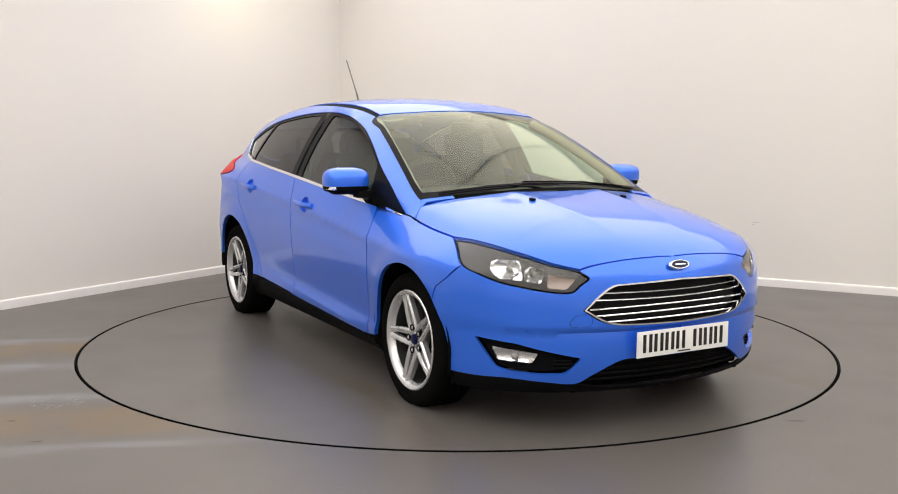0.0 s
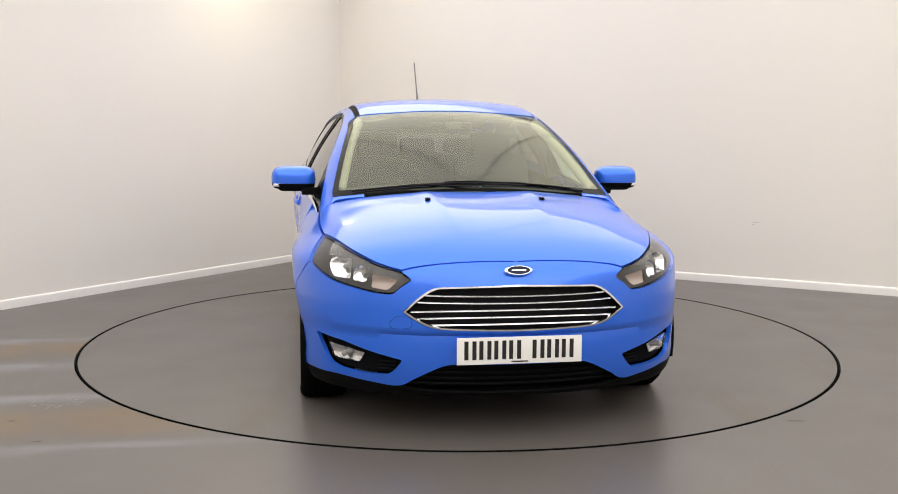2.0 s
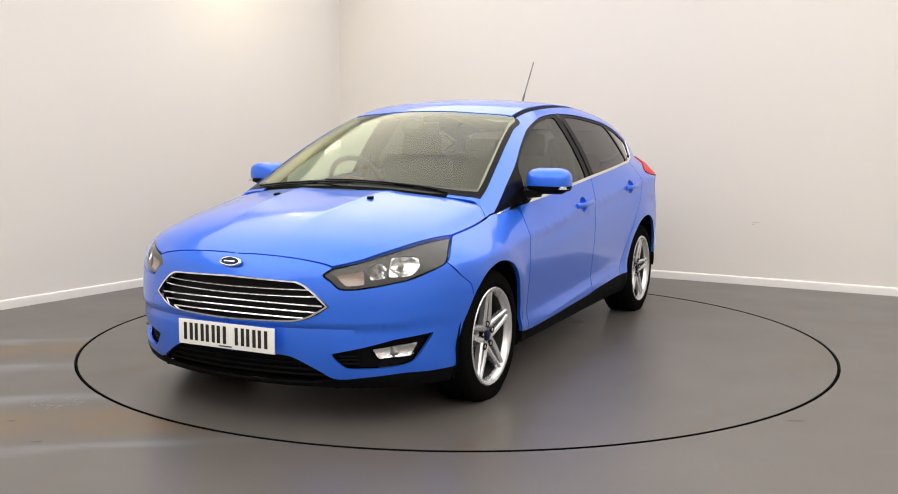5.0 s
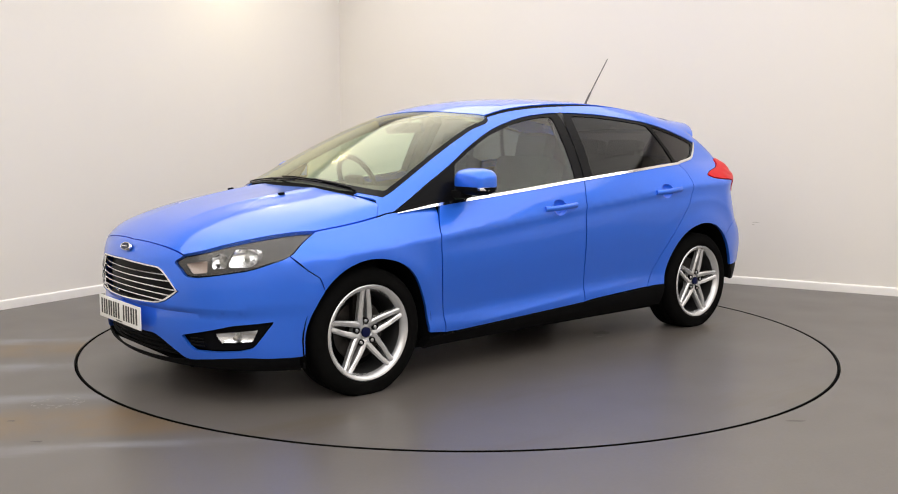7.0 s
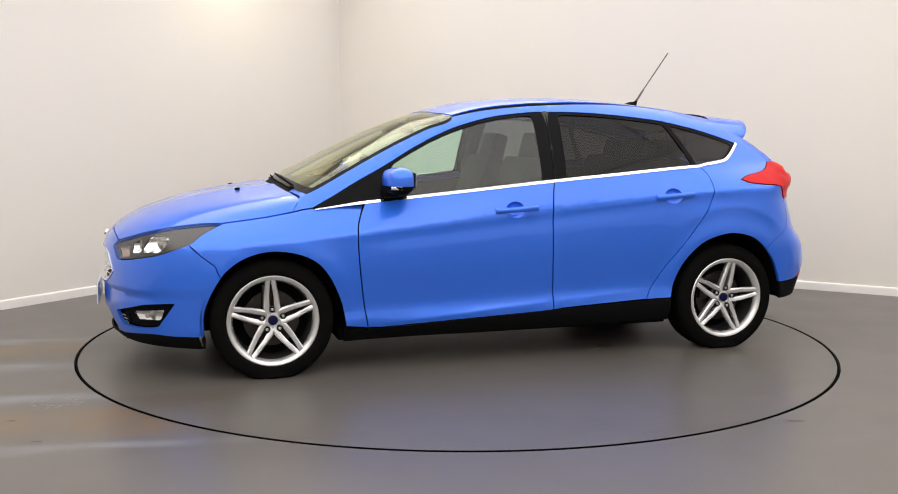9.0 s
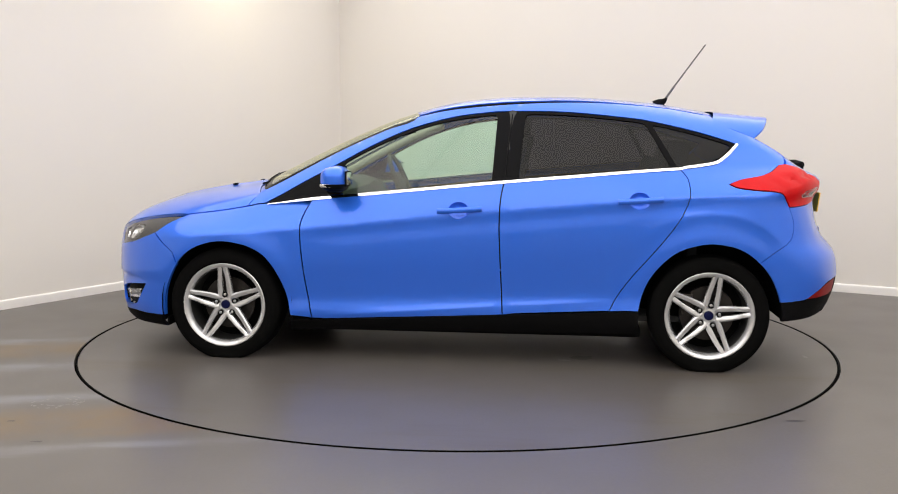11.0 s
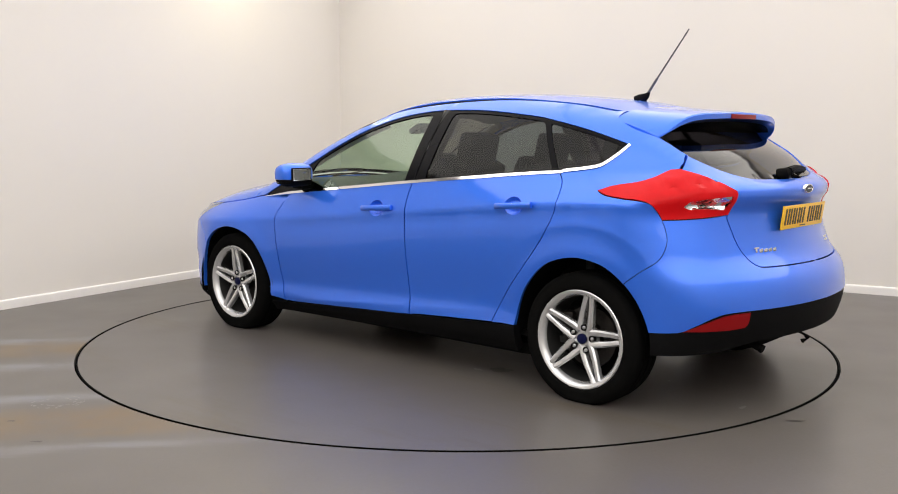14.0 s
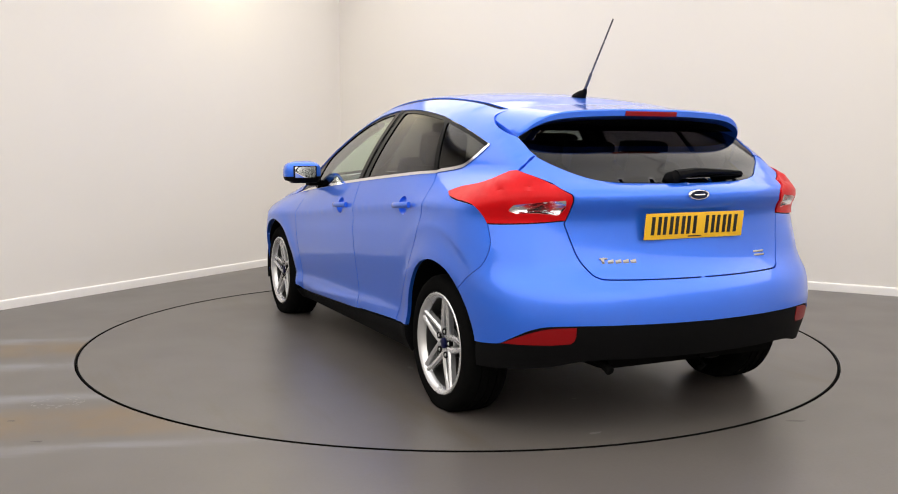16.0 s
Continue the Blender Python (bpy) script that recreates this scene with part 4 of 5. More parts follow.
# the split between the two doors' window frames
for sgn in (1, -1):
    ps = onto(smoothline([(-0.2335, 0.9, 1.005), (-0.246, 0.8, 1.2), (-0.262, 0.75, 1.382)]), SIDE)
    ps[:, 1] *= sgn
    mesh("pillar_gap", *tube(ps + np.array((0, -0.0035 * sgn, 0)), 0.004, 6), GRILLE_DARK, car)
strip_low = np.concatenate([belt(1.09, -1.157, -0.006, 30), dlo_rear[::-1][1:]])
strip_hi = strip_low.copy()
for i in range(len(strip_hi)):
    a, b = strip_low[max(i - 1, 0)], strip_low[min(i + 1, len(strip_low) - 1)]
    t = (b - a) / np.linalg.norm(b - a)
    strip_hi[i] += np.array((t[2], 0, -t[0])) * 0.0145 * min(1, 0.25 + i * 0.25)
skin("window_strip", np.concatenate([strip_low, strip_hi[::-1]]), SIDE, CHROME, car, "polished chrome strip below the windows", both=True, off=0.004, rim=0.01, step=0.02)


# ---- wheels ----
def wheel_meshes():
    tyre = lathe([(0.212, -0.095), (0.240, -0.106), (0.275, -0.108), (0.299, -0.100), (0.312, -0.085), (0.3155, -0.06), (0.3155, -0.045), (0.309, -0.044), (0.309, -0.038), (0.316, -0.037), (0.3165, -0.006), (0.310, -0.005), (0.310, 0.002), (0.3165, 0.003), (0.316, 0.034), (0.309, 0.035), (0.309, 0.041), (0.3155, 0.042), (0.3155, 0.06), (0.312, 0.082), (0.300, 0.097), (0.288, 0.103), (0.284, 0.1045), (0.270, 0.107), (0.250, 0.107), (0.242, 0.104), (0.237, 0.099), (0.233, 0.094)], 72)
    rim = lathe([(0.235, 0.094), (0.2355, 0.100), (0.231, 0.104), (0.223, 0.103), (0.214, 0.096), (0.206, 0.082), (0.203, 0.070)], 72)
    barrel = lathe([(0.203, 0.070), (0.200, 0.05), (0.196, 0.0), (0.196, -0.09), (0.215, -0.10)], 48)
    return tyre, rim, barrel


TYRE, RIM, BARREL = wheel_meshes()
# the shade inside the wheel is put into this barrel colour
SHADOWED = material("barrel_shaded_grey", (0.022, 0.022, 0.022), rough=0.6, metal=0.3, vary=0.3)
AERIAL = material("aerial_grey", (0.11, 0.105, 0.10), rough=0.4, metal=0.3)
NUT = material("wheel_nut_steel", (0.5, 0.5, 0.52), rough=0.3, metal=0.9)
HUBCAP = material("hub_cap_dark", (0.005, 0.007, 0.040), rough=0.3, coat=0.0, spec=0.08)


def spoke(bm, ang, sgn):
    """One blade of a twin spoke, from the hub to the rim; a narrow leaf-shaped slot stays between the two."""
    m = Matrix.Rotation(-ang, 4, "Y")
    stations = [(r, h, o * sgn, w) for r, h, o, w in ((0.036, 0.074, 0.0240, 0.0180), (0.075, 0.078, 0.0270, 0.0150), (0.12, 0.083, 0.0250, 0.0135), (0.165, 0.087, 0.0200, 0.0128), (0.196, 0.090, 0.0158, 0.0130), (0.219, 0.094, 0.0150, 0.0150))]
    rings = []
    for r, h, o, w in stations:
        sec = [(-w, -0.030), (-w, -0.006), (-w * 0.55, 0.0), (w * 0.45, 0.001), (w, -0.007), (w, -0.030)]
        if o < 0:
            sec = [(-a, b) for a, b in reversed(sec)]
        rings.append([bm.verts.new(m @ Vector((r, h + b, o + a))) for a, b in sec])
    for a, b in zip(rings, rings[1:]):
        for i in range(6):
            j = (i + 1) % 6
            bm.faces.new((a[i], a[j], b[j], b[i]))
    bm.faces.new(rings[0])
    bm.faces.new(rings[-1][::-1])


def make_wheel(x, side, turn):
    w = new("wheel")
    w.parent = car
    w.location = (x, 0.775 * side, 0.3005 if x > 0 else 0.3025)
    if side < 0:
        w.rotation_euler = (0, 0, math.pi)
    tagged(w, "black tyre on a silver five twin-spoke alloy wheel")
    # the tyre is pressed flat, and a little wider, where it stands on the floor
    hub_z = w.location.z
    flat = [(vx, vy * (1.05 if vz < -hub_z + 0.02 else 1.0), max(vz, -hub_z)) for vx, vy, vz in TYRE[0]]
    mesh("tyre", flat, TYRE[1], RUBBER, w, "black rubber tyre")
    rim = mesh("rim", *RIM, SILVER, w, "silver alloy rim")
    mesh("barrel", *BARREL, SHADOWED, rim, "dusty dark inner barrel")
    for i in range(5):
        bm = bmesh.new()
        a = radians(turn + 72 * i)
        spoke(bm, a, 1)
        spoke(bm, a, -1)
        bmesh.ops.recalc_face_normals(bm, faces=bm.faces)
        part("spoke", bm, SILVER, rim)
    mesh("hub", *lathe([(0.0, 0.066), (0.030, 0.066), (0.040, 0.064), (0.062, 0.060), (0.068, 0.05), (0.070, 0.03)], 40), SILVER, rim)
    mesh("centre_cap", *lathe([(0.0, 0.080), (0.021, 0.080), (0.0245, 0.078), (0.0255, 0.070)], 32), HUBCAP, rim, "dark blue centre cap")
    for i in range(5):
        a = radians(turn + 72 * i)
        # the recesses are coloured black for the shade round each nut
        for nm, prof, mt in (("wheel_nut", [(0.0, 0.0785), (0.006, 0.0785), (0.0083, 0.0765), (0.0085, 0.070)], NUT), ("nut_recess", [(0.0085, 0.0715), (0.0130, 0.0715), (0.0146, 0.0795), (0.0156, 0.0790), (0.0160, 0.06)], GRILLE_DARK)):
            vs, fs = lathe(prof, 14)
            mesh(nm, [(v[0] + 0.056 * math.cos(a), v[1], v[2] + 0.056 * math.sin(a)) for v in vs], fs, mt, rim)
    mesh("brake_disc", *lathe([(0.0, 0.02), (0.07, 0.02), (0.075, 0.005), (0.145, 0.005), (0.147, -0.015), (0.0, -0.015)], 48), BRAKE, w, "rust-tinted brake disc")
    box("brake_caliper", pose(0.02 if x > 0 else 0.11, 0.0, 0.12 if x > 0 else 0.05, 0, 0, 0), 0.06, 0.07, 0.12, BRAKE, w, 0.012)
    # added dark disc closes the wheel's back, for black between the spokes
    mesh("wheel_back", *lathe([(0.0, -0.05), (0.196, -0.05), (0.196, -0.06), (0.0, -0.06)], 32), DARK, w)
    return w


make_wheel(FRONT_HUB, 1, 87)
make_wheel(REAR_HUB, 1, 101)
make_wheel(FRONT_HUB, -1, 72)
make_wheel(REAR_HUB, -1, 60)
# wheel houses and underside
for hub, zz, r in ((FRONT_HUB - 0.012, 0.298, 0.375), (REAR_HUB, 0.325, 0.375)):
    for s in (1, -1):
        n, vs, fs = 28, [], []
        for i in range(n + 1):
            low = 0.08 if hub > 0 else 0.03
            a = math.pi * (-low + (1 + 2 * low) * i / n)
            for y, k in ((0.872, 1.0), (0.55, 1.0), (0.55, 0.0)):
                vs.append((hub + r * k * math.cos(a), y * s, zz + r * k * math.sin(a)))
        for i in range(n):
            for q in range(2):
                fs.append((3 * i + q, 3 * i + q + 1, 3 * i + q + 4, 3 * i + q + 3))
        mesh("wheel_arch_liner", vs, fs, DARK, car)
for nm, at, size, bev in (
        ("floor_panel", pose(0.0, 0, 0.187), (1.95, 1.56, 0.06), 0.02),
        ("radiator_support", pose(1.72, 0, 0.21), (0.56, 0.84, 0.07), 0.02),
        ("intake_backing", pose(1.90, 0, 0.25), (0.16, 1.10, 0.15), 0.02),
        ("front_undertray", pose(1.925, 0, 0.178), (0.25, 0.96, 0.016), 0.004),
        ("front_subframe", pose(1.32, 0, 0.26), (0.8, 1.05, 0.08), 0.02),
        ("rear_subframe", pose(-1.32, 0, 0.28), (0.7, 1.05, 0.08), 0.02),
        ("rear_crossmember", pose(-1.82, 0, 0.40), (0.34, 1.20, 0.10), 0.03),
        ("silencer", pose(-1.76, -0.05, 0.335), (0.42, 0.95, 0.13), 0.05)):
    box(nm, at, *size, DARK, car, bev)
box("engine_bay", pose(1.45, 0, 0.52), 0.9, 1.05, 0.5, DARK, car)
mesh("exhaust_pipe", *tube([(-1.6, 0.42, 0.32), (-1.95, 0.42, 0.315), (-2.02, 0.42, 0.285)], 0.02, 12), DARK, car, "sooty exhaust pipe")
mesh("towing_eye_bracket", *tube([(-2.0, -0.05, 0.30), (-2.05, -0.05, 0.27), (-2.02, -0.05, 0.25)], 0.012, 8), DARK, car)
for s in (1, -1):
    box("air_deflector", pose(1.665, 0.74 * s, 0.195), 0.012, 0.20, 0.05, TRIM, car, 0.003)

# ---- grille and lower intake ----
grille = whole("grille", np.concatenate([grille_top, grille_bot[1:]]), FRONT, GRILLE_DARK, car, "black grille with chrome bars", f=lower, off=-0.045, rim=0)
ring = np.concatenate([grille_top, grille_bot[1:]])
ring_in = ring.copy()
ring_in[:, 2] = 0.548 + (ring[:, 2] - 0.548) * 0.93
ring_in[:, 1] = ring[:, 1] * (1 - 0.022)
whole("grille_surround", np.concatenate([ring, ring_in[::-1]]), FRONT, CHROME, grille, "chrome grille surround", f=lower, off=0.003, rim=0.03, step=0.02)


def grille_half(z):
    """How far the grille reaches to the side at a height."""
    up = [(0.643, 0.10), (0.632, 0.31), (0.62, 0.352), (0.59, 0.398), (0.53, 0.455)]
    dn = [(0.455, 0.1), (0.462, 0.27), (0.472, 0.345), (0.49, 0.395), (0.53, 0.455)]
    q = up if z > 0.53 else dn
    return float(np.interp(z, [a for a, _ in sorted(q)], [b for _, b in sorted(q)]))


for i in range(5):
    z = 0.478 + 0.0283 * i + 0.004
    yh = grille_half(z) - 0.012
    rows = []
    for y in np.linspace(-yh, yh, 25):
        x = float(FRONT_X(z)) - 0.34 * y * y - 0.5 * y**6 - 0.014
        zz = z - 0.010 * (y / 0.45) ** 2 * (1 if z < 0.56 else -0.3)
        rows.append([(x - 0.006, y, zz + 0.001), (x, y, zz + 0.0035), (x + 0.003, y, zz + 0.001), (x, y, zz - 0.003), (x - 0.006, y, zz - 0.001)])
    vs = [v for r in rows for v in r]
    fs = [(5 * a + b, 5 * a + (b + 1) % 5, 5 * a + 5 + (b + 1) % 5, 5 * a + 5 + b) for a in range(24) for b in range(5)]
    mesh("grille_bar", vs, [f[::-1] for f in fs], CHROME, grille, "chrome bar")
intake_loop = np.concatenate([lip[24:], np.array([(2.15, 0.0, 0.2), (2.13, 0.36, 0.205), (2.11, 0.44, 0.215)])])
intake = whole("lower_intake", intake_loop, FRONT, GRILLE_DARK, car, "black lower air intake", f=lower, off=-0.05, rim=0)
for i in range(4):
    z = 0.225 + 0.024 * i
    yh = 0.44 - 0.035 * i
    pts = [(float(FRONT_X(z)) - 0.34 * y * y - 0.03, y, z) for y in np.linspace(-yh, yh, 15)]
    mesh("intake_bar", *tube(pts, 0.006, 6), TRIM, intake)
# fog lamps
fog_back = skin("fog_lamp_housing", FOG, FCORNER, TRIM, car, "black fog lamp housing", both=True, f=lower, off=-0.035, rim=0, step=0.025)
for s, parent in ((1, fog_back[0]), (-1, fog_back[1])):
    FL = corners(np.array([(1.868, 0.775, 0.364), (1.890, 0.755, 0.308), (1.995, 0.649, 0.300), (2.015, 0.631, 0.342)]), 0.008)
    vs, fs = sheet(FL, FCORNER, f=lower, off=-0.012, rim=0.02, step=0.02)
    vs2, fs2 = sheet(FL, FCORNER, f=lower, off=-0.020, rim=0, step=0.010)
    vs2, r = bowl(vs2, FCORNER, 0.012)
    bulb = vs2[np.argmin(r)]
    if s < 0:
        vs, fs, vs2, fs2 = flip(vs), [t[::-1] for t in fs], flip(vs2), [t[::-1] for t in fs2]
    mesh("fog_lamp_lens", vs, fs, LENS_CLEAR, parent, "clear fog lamp lens")
    mesh("fog_lamp_reflector", vs2, fs2, REFLECTOR, parent, "bright reflector")
    bulb = np.array((bulb[0], bulb[1] * s, bulb[2]))
    mesh("fog_bulb", *tube([bulb, bulb + np.array((0.02, 0.018 * s, 0)), bulb + np.array((0.024, 0.021 * s, 0))], [0.012, 0.012, 0.004], 12), LAMPGREY, parent)
    for k in range(3):
        zz = 0.278 + 0.016 * k
        ps = onto([(2.05, 0.585 - 0.008 * k, zz), (2.075, 0.54, zz), (2.09, 0.50 + 0.006 * k, zz)], FCORNER, lower)
        ps = ps - grad(ps, lower) * 0.02
        ps[:, 1] *= s
        mesh("fog_lamp_slat", *tube(ps, 0.005, 6), TRIM, parent)

# ---- headlights ----
HL = np.concatenate([lamp_low, lamp_top[::-1][1:-1]])
housings = skin("headlight", HL, FCORNER, GLOSSBLACK, car, "headlight with a dark inner bezel behind clear glass", both=True, f=lower, off=-0.06, rim=0, step=0.03)
skin("headlight_lens", HL, FCORNER, LENS_CLEAR, housings, "clear lens", both=True, f=lower, off=-0.001, rim=0.012, gap=0.0015, step=0.03)
MAIN = corners(np.array([(1.826, 0.748, 0.735), (1.846, 0.723, 0.743), (1.914, 0.668, 0.740), (1.945, 0.674, 0.708), (1.964, 0.680, 0.651), (1.889, 0.750, 0.653), (1.863, 0.767, 0.672), (1.840, 0.770, 0.701)]), 0.012)
SECOND = corners(np.array([(1.956, 0.667, 0.697), (1.968, 0.633, 0.720), (2.011, 0.599, 0.694), (2.013, 0.619, 0.641), (1.970, 0.671, 0.647)]), 0.012)
TURN_L = corners(np.array([(2.022, 0.592, 0.681), (2.081, 0.486, 0.661), (2.070, 0.530, 0.616), (2.030, 0.600, 0.623)]), 0.012)
skin("bezel", HL, FCORNER, BEZELDARK, housings, "dark grey inner bezel", both=True, f=lower, off=-0.014, rim=0.04, holes=[MAIN, SECOND, TURN_L], gap=0.006, step=0.03)
for nm, loop_, mt, dp, deep in (("main_reflector", MAIN, REFLECTOR, -0.018, 0.045), ("inner_reflector", SECOND, REFLECTOR, -0.018, 0.035), ("indicator", TURN_L, AMBER, -0.018, 0.012)):
    vs, fs = sheet(loop_, FCORNER, f=lower, off=dp, rim=0, step=0.010)
    vs, r = bowl(vs, FCORNER, deep)
    mesh(nm, vs, fs, mt, housings[0])
    mesh(nm, flip(vs), [t[::-1] for t in fs], mt, housings[1])
    for k, q in ((0, vs), (1, np.array(flip(vs)))):
        if nm != "indicator":
            # round bulb cover in the bowl
            p = q[np.argmin(r)]
            out = np.array((0.72, 0.69 if k == 0 else -0.69, 0))
            mesh("bulb_cover", *tube([p, p + out * 0.016, p + out * 0.021], [0.011, 0.011, 0.004], 12), LAMPGREY, housings[k])
# ---- tail lamps ----
TL = np.concatenate([tail_low, tail_bottom[1:], tail_in[1:], tail_inner_top[1:], tail_top[1:-1]])
CLEAR_T = corners(np.array([(-1.779, 0.774, 0.942), (-1.808, 0.764, 0.966), (-1.871, 0.676, 0.978), (-1.919, 0.582, 0.986), (-1.911, 0.579, 0.954), (-1.877, 0.592, 0.924), (-1.84, 0.676, 0.932), (-1.792, 0.745, 0.929)]), 0.008)
lamps_t = skin("tail_light", TL, RCORNER, RED, car, "red tail light with a clear reversing lamp", both=True, off=0.006, rim=0.02, holes=[CLEAR_T], gap=0.0025, step=0.025)
skin("tail_light_gasket", TL, RCORNER, GLOSSBLACK, lamps_t, both=True, off=-0.004, rim=0.02, holes=[CLEAR_T], gap=0.0005, step=0.03)
vs, fs = sheet(CLEAR_T, RCORNER, off=0.002, rim=0, step=0.010)
vs, r = bowl(vs, RCORNER, 0.03)
vs2, fs2 = sheet(CLEAR_T, RCORNER, off=0.005, rim=0.004, step=0.02)
for k, parent in enumerate(lamps_t):
    turn_ = (lambda q: flip(q)) if k else (lambda q: q)
    wind = -1 if k else 1
    mesh("reversing_lamp", turn_(vs), [t[::wind] for t in fs], REFLECTOR, parent, "clear reversing lamp")
    mesh("reversing_lens", turn_(vs2), [t[::wind] for t in fs2], LENS_CLEAR, parent, "clear lens")

# ---- roof spoiler ----


def make_spoiler():
    """A roof spoiler: thin in the middle, with ends that turn down to the rear window's corners."""
    ny, nx, vs, fs = 49, 10, [], []
    for j in range(ny):
        t = -1 + 2 * j / (ny - 1)
        q = abs(t) ** 0.8
        y = math.copysign(0.617 * q, t)
        x0 = -1.388 + 0.03 * q**2 + 0.02 * q**8
        x1 = -1.692 + 0.085 * q**3 + 0.045 * q**20
        col = []
        for i in range(nx):
            x = x0 + (x1 - x0) * i / (nx - 1)
            down = 0.045 + 0.055 * i / (nx - 1)
            col.append((x, y, 1.3965 - 0.095 * (-1.385 - x) - 0.030 * q**2 - down * q**9))
        z = col[-1][2]
        h = 0.030 * (1 - 0.6 * q**9)
        col += [(x1 - 0.005, y, z - 0.006), (x1 - 0.003, y, z - h), (x1 + 0.04, y, z - h - 0.008), (x1 + 0.14, y, max(z - h - 0.03, 1.242))]
        vs += col
    k = nx + 4
    for j in range(ny - 1):
        for i in range(k - 1):
            fs.append((j * k + i, (j + 1) * k + i, (j + 1) * k + i + 1, j * k + i + 1))
    fs.append(tuple(range(k)))
    fs.append(tuple(reversed(range((ny - 1) * k, ny * k))))
    sp = mesh("roof_spoiler", vs, [f[::-1] for f in fs], PAINT, tailgate, "blue roof spoiler", sharp=35)
    box("brake_light", pose(-1.693, 0.0, 1.346, 0, -6, 0), 0.016, 0.28, 0.022, REDDARK, sp, 0.004, "dark red high brake light")
    ys = np.linspace(-0.57, 0.57, 25)
    vs = [p for y in ys for p in ((-1.655 + 0.085 * (abs(y) / 0.617) ** 3, y, 1.322 - 0.03 * (y / 0.617) ** 2 - 0.05 * (abs(y) / 0.617) ** 9), (-1.50, y, 1.27))]
    mesh("spoiler_underside", vs, [(2 * i, 2 * i + 1, 2 * i + 3, 2 * i + 2) for i in range(24)], GLOSSBLACK, sp)


make_spoiler()

# ---- mirrors, handles ----


def mirror_shell(s, z0, z1, mat, name, parent, grow=0.0):
    """A part of the rounded mirror housing between two heights."""
    nu, nv, vs, fs = 24, 10, [], []
    for j in range(nv + 1):
        z = z0 + (z1 - z0) * j / nv
        q = (z - 1.010) / 0.071
        k = max(0.0, 1 - abs(q) ** 3.4) ** 0.5
        for i in range(nu):
            a = 2 * math.pi * i / nu
            cx, cy = math.cos(a), math.sin(a)
            ex = math.copysign(abs(cx) ** 0.6, cx)
            ey = math.copysign(abs(cy) ** 0.62, cy)
            back = ex < 0
            x = 0.665 + ex * ((0.085 if not back else 0.056) + grow) * k
            y = 0.906 + ey * (0.118 + grow) * (0.35 + 0.65 * k) - 0.02 * (1 if z < 0.96 else 0) * k
            vs.append((x + 0.03 * (0.9 - y), y * s, z))
    for j in range(nv):
        for i in range(nu):
            b = (i + 1) % nu
            fs.append((j * nu + i, j * nu + b, (j + 1) * nu + b, (j + 1) * nu + i))
    fs += [tuple(reversed(range(nu))), tuple(range(nv * nu, (nv + 1) * nu))]
    if s < 0:
        fs = [f[::-1] for f in fs]
    return mesh(name, vs, fs, mat, parent)


for s, door in ((1, fdoors[0]), (-1, fdoors[1])):
    m = mirror_shell(s, 0.987, 1.0805, PAINT, "door_mirror", door)
    tagged(m, "blue door mirror with a black base")
    mirror_shell(s, 0.944, 0.985, TRIM, "mirror_base", m)
    bm = bmesh.new()
    block(bm, pose(0.70, 0.815 * s, 0.945, 0, 0, 0), 0.075, 0.10, 0.04, 0.012)
    part("mirror_arm", bm, TRIM, m)
    box("mirror_indicator", pose(0.700, 0.950 * s, 0.978, 0, 0, -8 * s), 0.06, 0.13, 0.017, REFLECTOR, m, 0.003, "clear side indicator lens")
    box("mirror_bezel", pose(0.6075, 0.905 * s, 1.014, 0, 0, 2 * s), 0.008, 0.150, 0.080, TRIM, m, 0.002, "black mirror surround")
    box("mirror_glass", pose(0.6025, 0.905 * s, 1.014, 0, 0, 2 * s), 0.006, 0.136, 0.068, MIRROR, m, 0.002, "mirror glass")
for x0, x1, z0, z1, ds in ((0.128, -0.115, 0.842, 0.858, fdoors), (-0.834, -1.064, 0.903, 0.920, rdoors)):
    for s, door in ((1, ds[0]), (-1, ds[1])):
        t = np.linspace(0, 1, 9)
        ps = np.stack([x0 + (x1 - x0) * t, np.full(9, 0.9), z0 + (z1 - z0) * t], 1)
        ends = onto(ps[[0, -1]], SIDE)
        ps[:, 1] = ends[0, 1] + (ends[1, 1] - ends[0, 1]) * t
        bow = np.array([0.002, 0.014, 0.020, 0.023, 0.024, 0.023, 0.021, 0.018, 0.012])
        ps[:, 1] += bow
        vs, fs = [], []
        for p in ps:
            for a in range(10):
                b = 2 * math.pi * a / 10
                vs.append((p[0], (p[1] + 0.010 * math.cos(b)) * s, p[2] + 0.0155 * math.sin(b)))
        for i in range(8):
            for a in range(10):
                b = (a + 1) % 10
                q = (i * 10 + a, i * 10 + b, (i + 1) * 10 + b, (i + 1) * 10 + a)
                fs.append(q if s < 0 else q[::-1])
        fs += [tuple(range(10)), tuple(range(80, 90))]
        h = mesh("door_handle", vs, fs, PAINT, door, "blue door handle")

# ---- number plates, badges ----


def plate(name, at, mat, label, parent):
    pl = box(name, at, 0.006, 0.52, 0.111, mat, parent, 0.002, label)
    y = -0.205
    for i in range(7):
        if i == 4:
            y += 0.036
        for k in (-0.0165, 0.0165):
            box("bar", at @ pose(0.0036, y + k, 0.003), 0.002, 0.0165, 0.077, INK, pl)
        y += 0.0615
    box("bar", at @ pose(0.0036, 0.0, -0.046), 0.002, 0.07, 0.005, INK, pl)
    return pl


plate("number_plate", pose(2.200, 0, 0.380), PLATE_W, "white number plate with plain black bars", front_bumper)
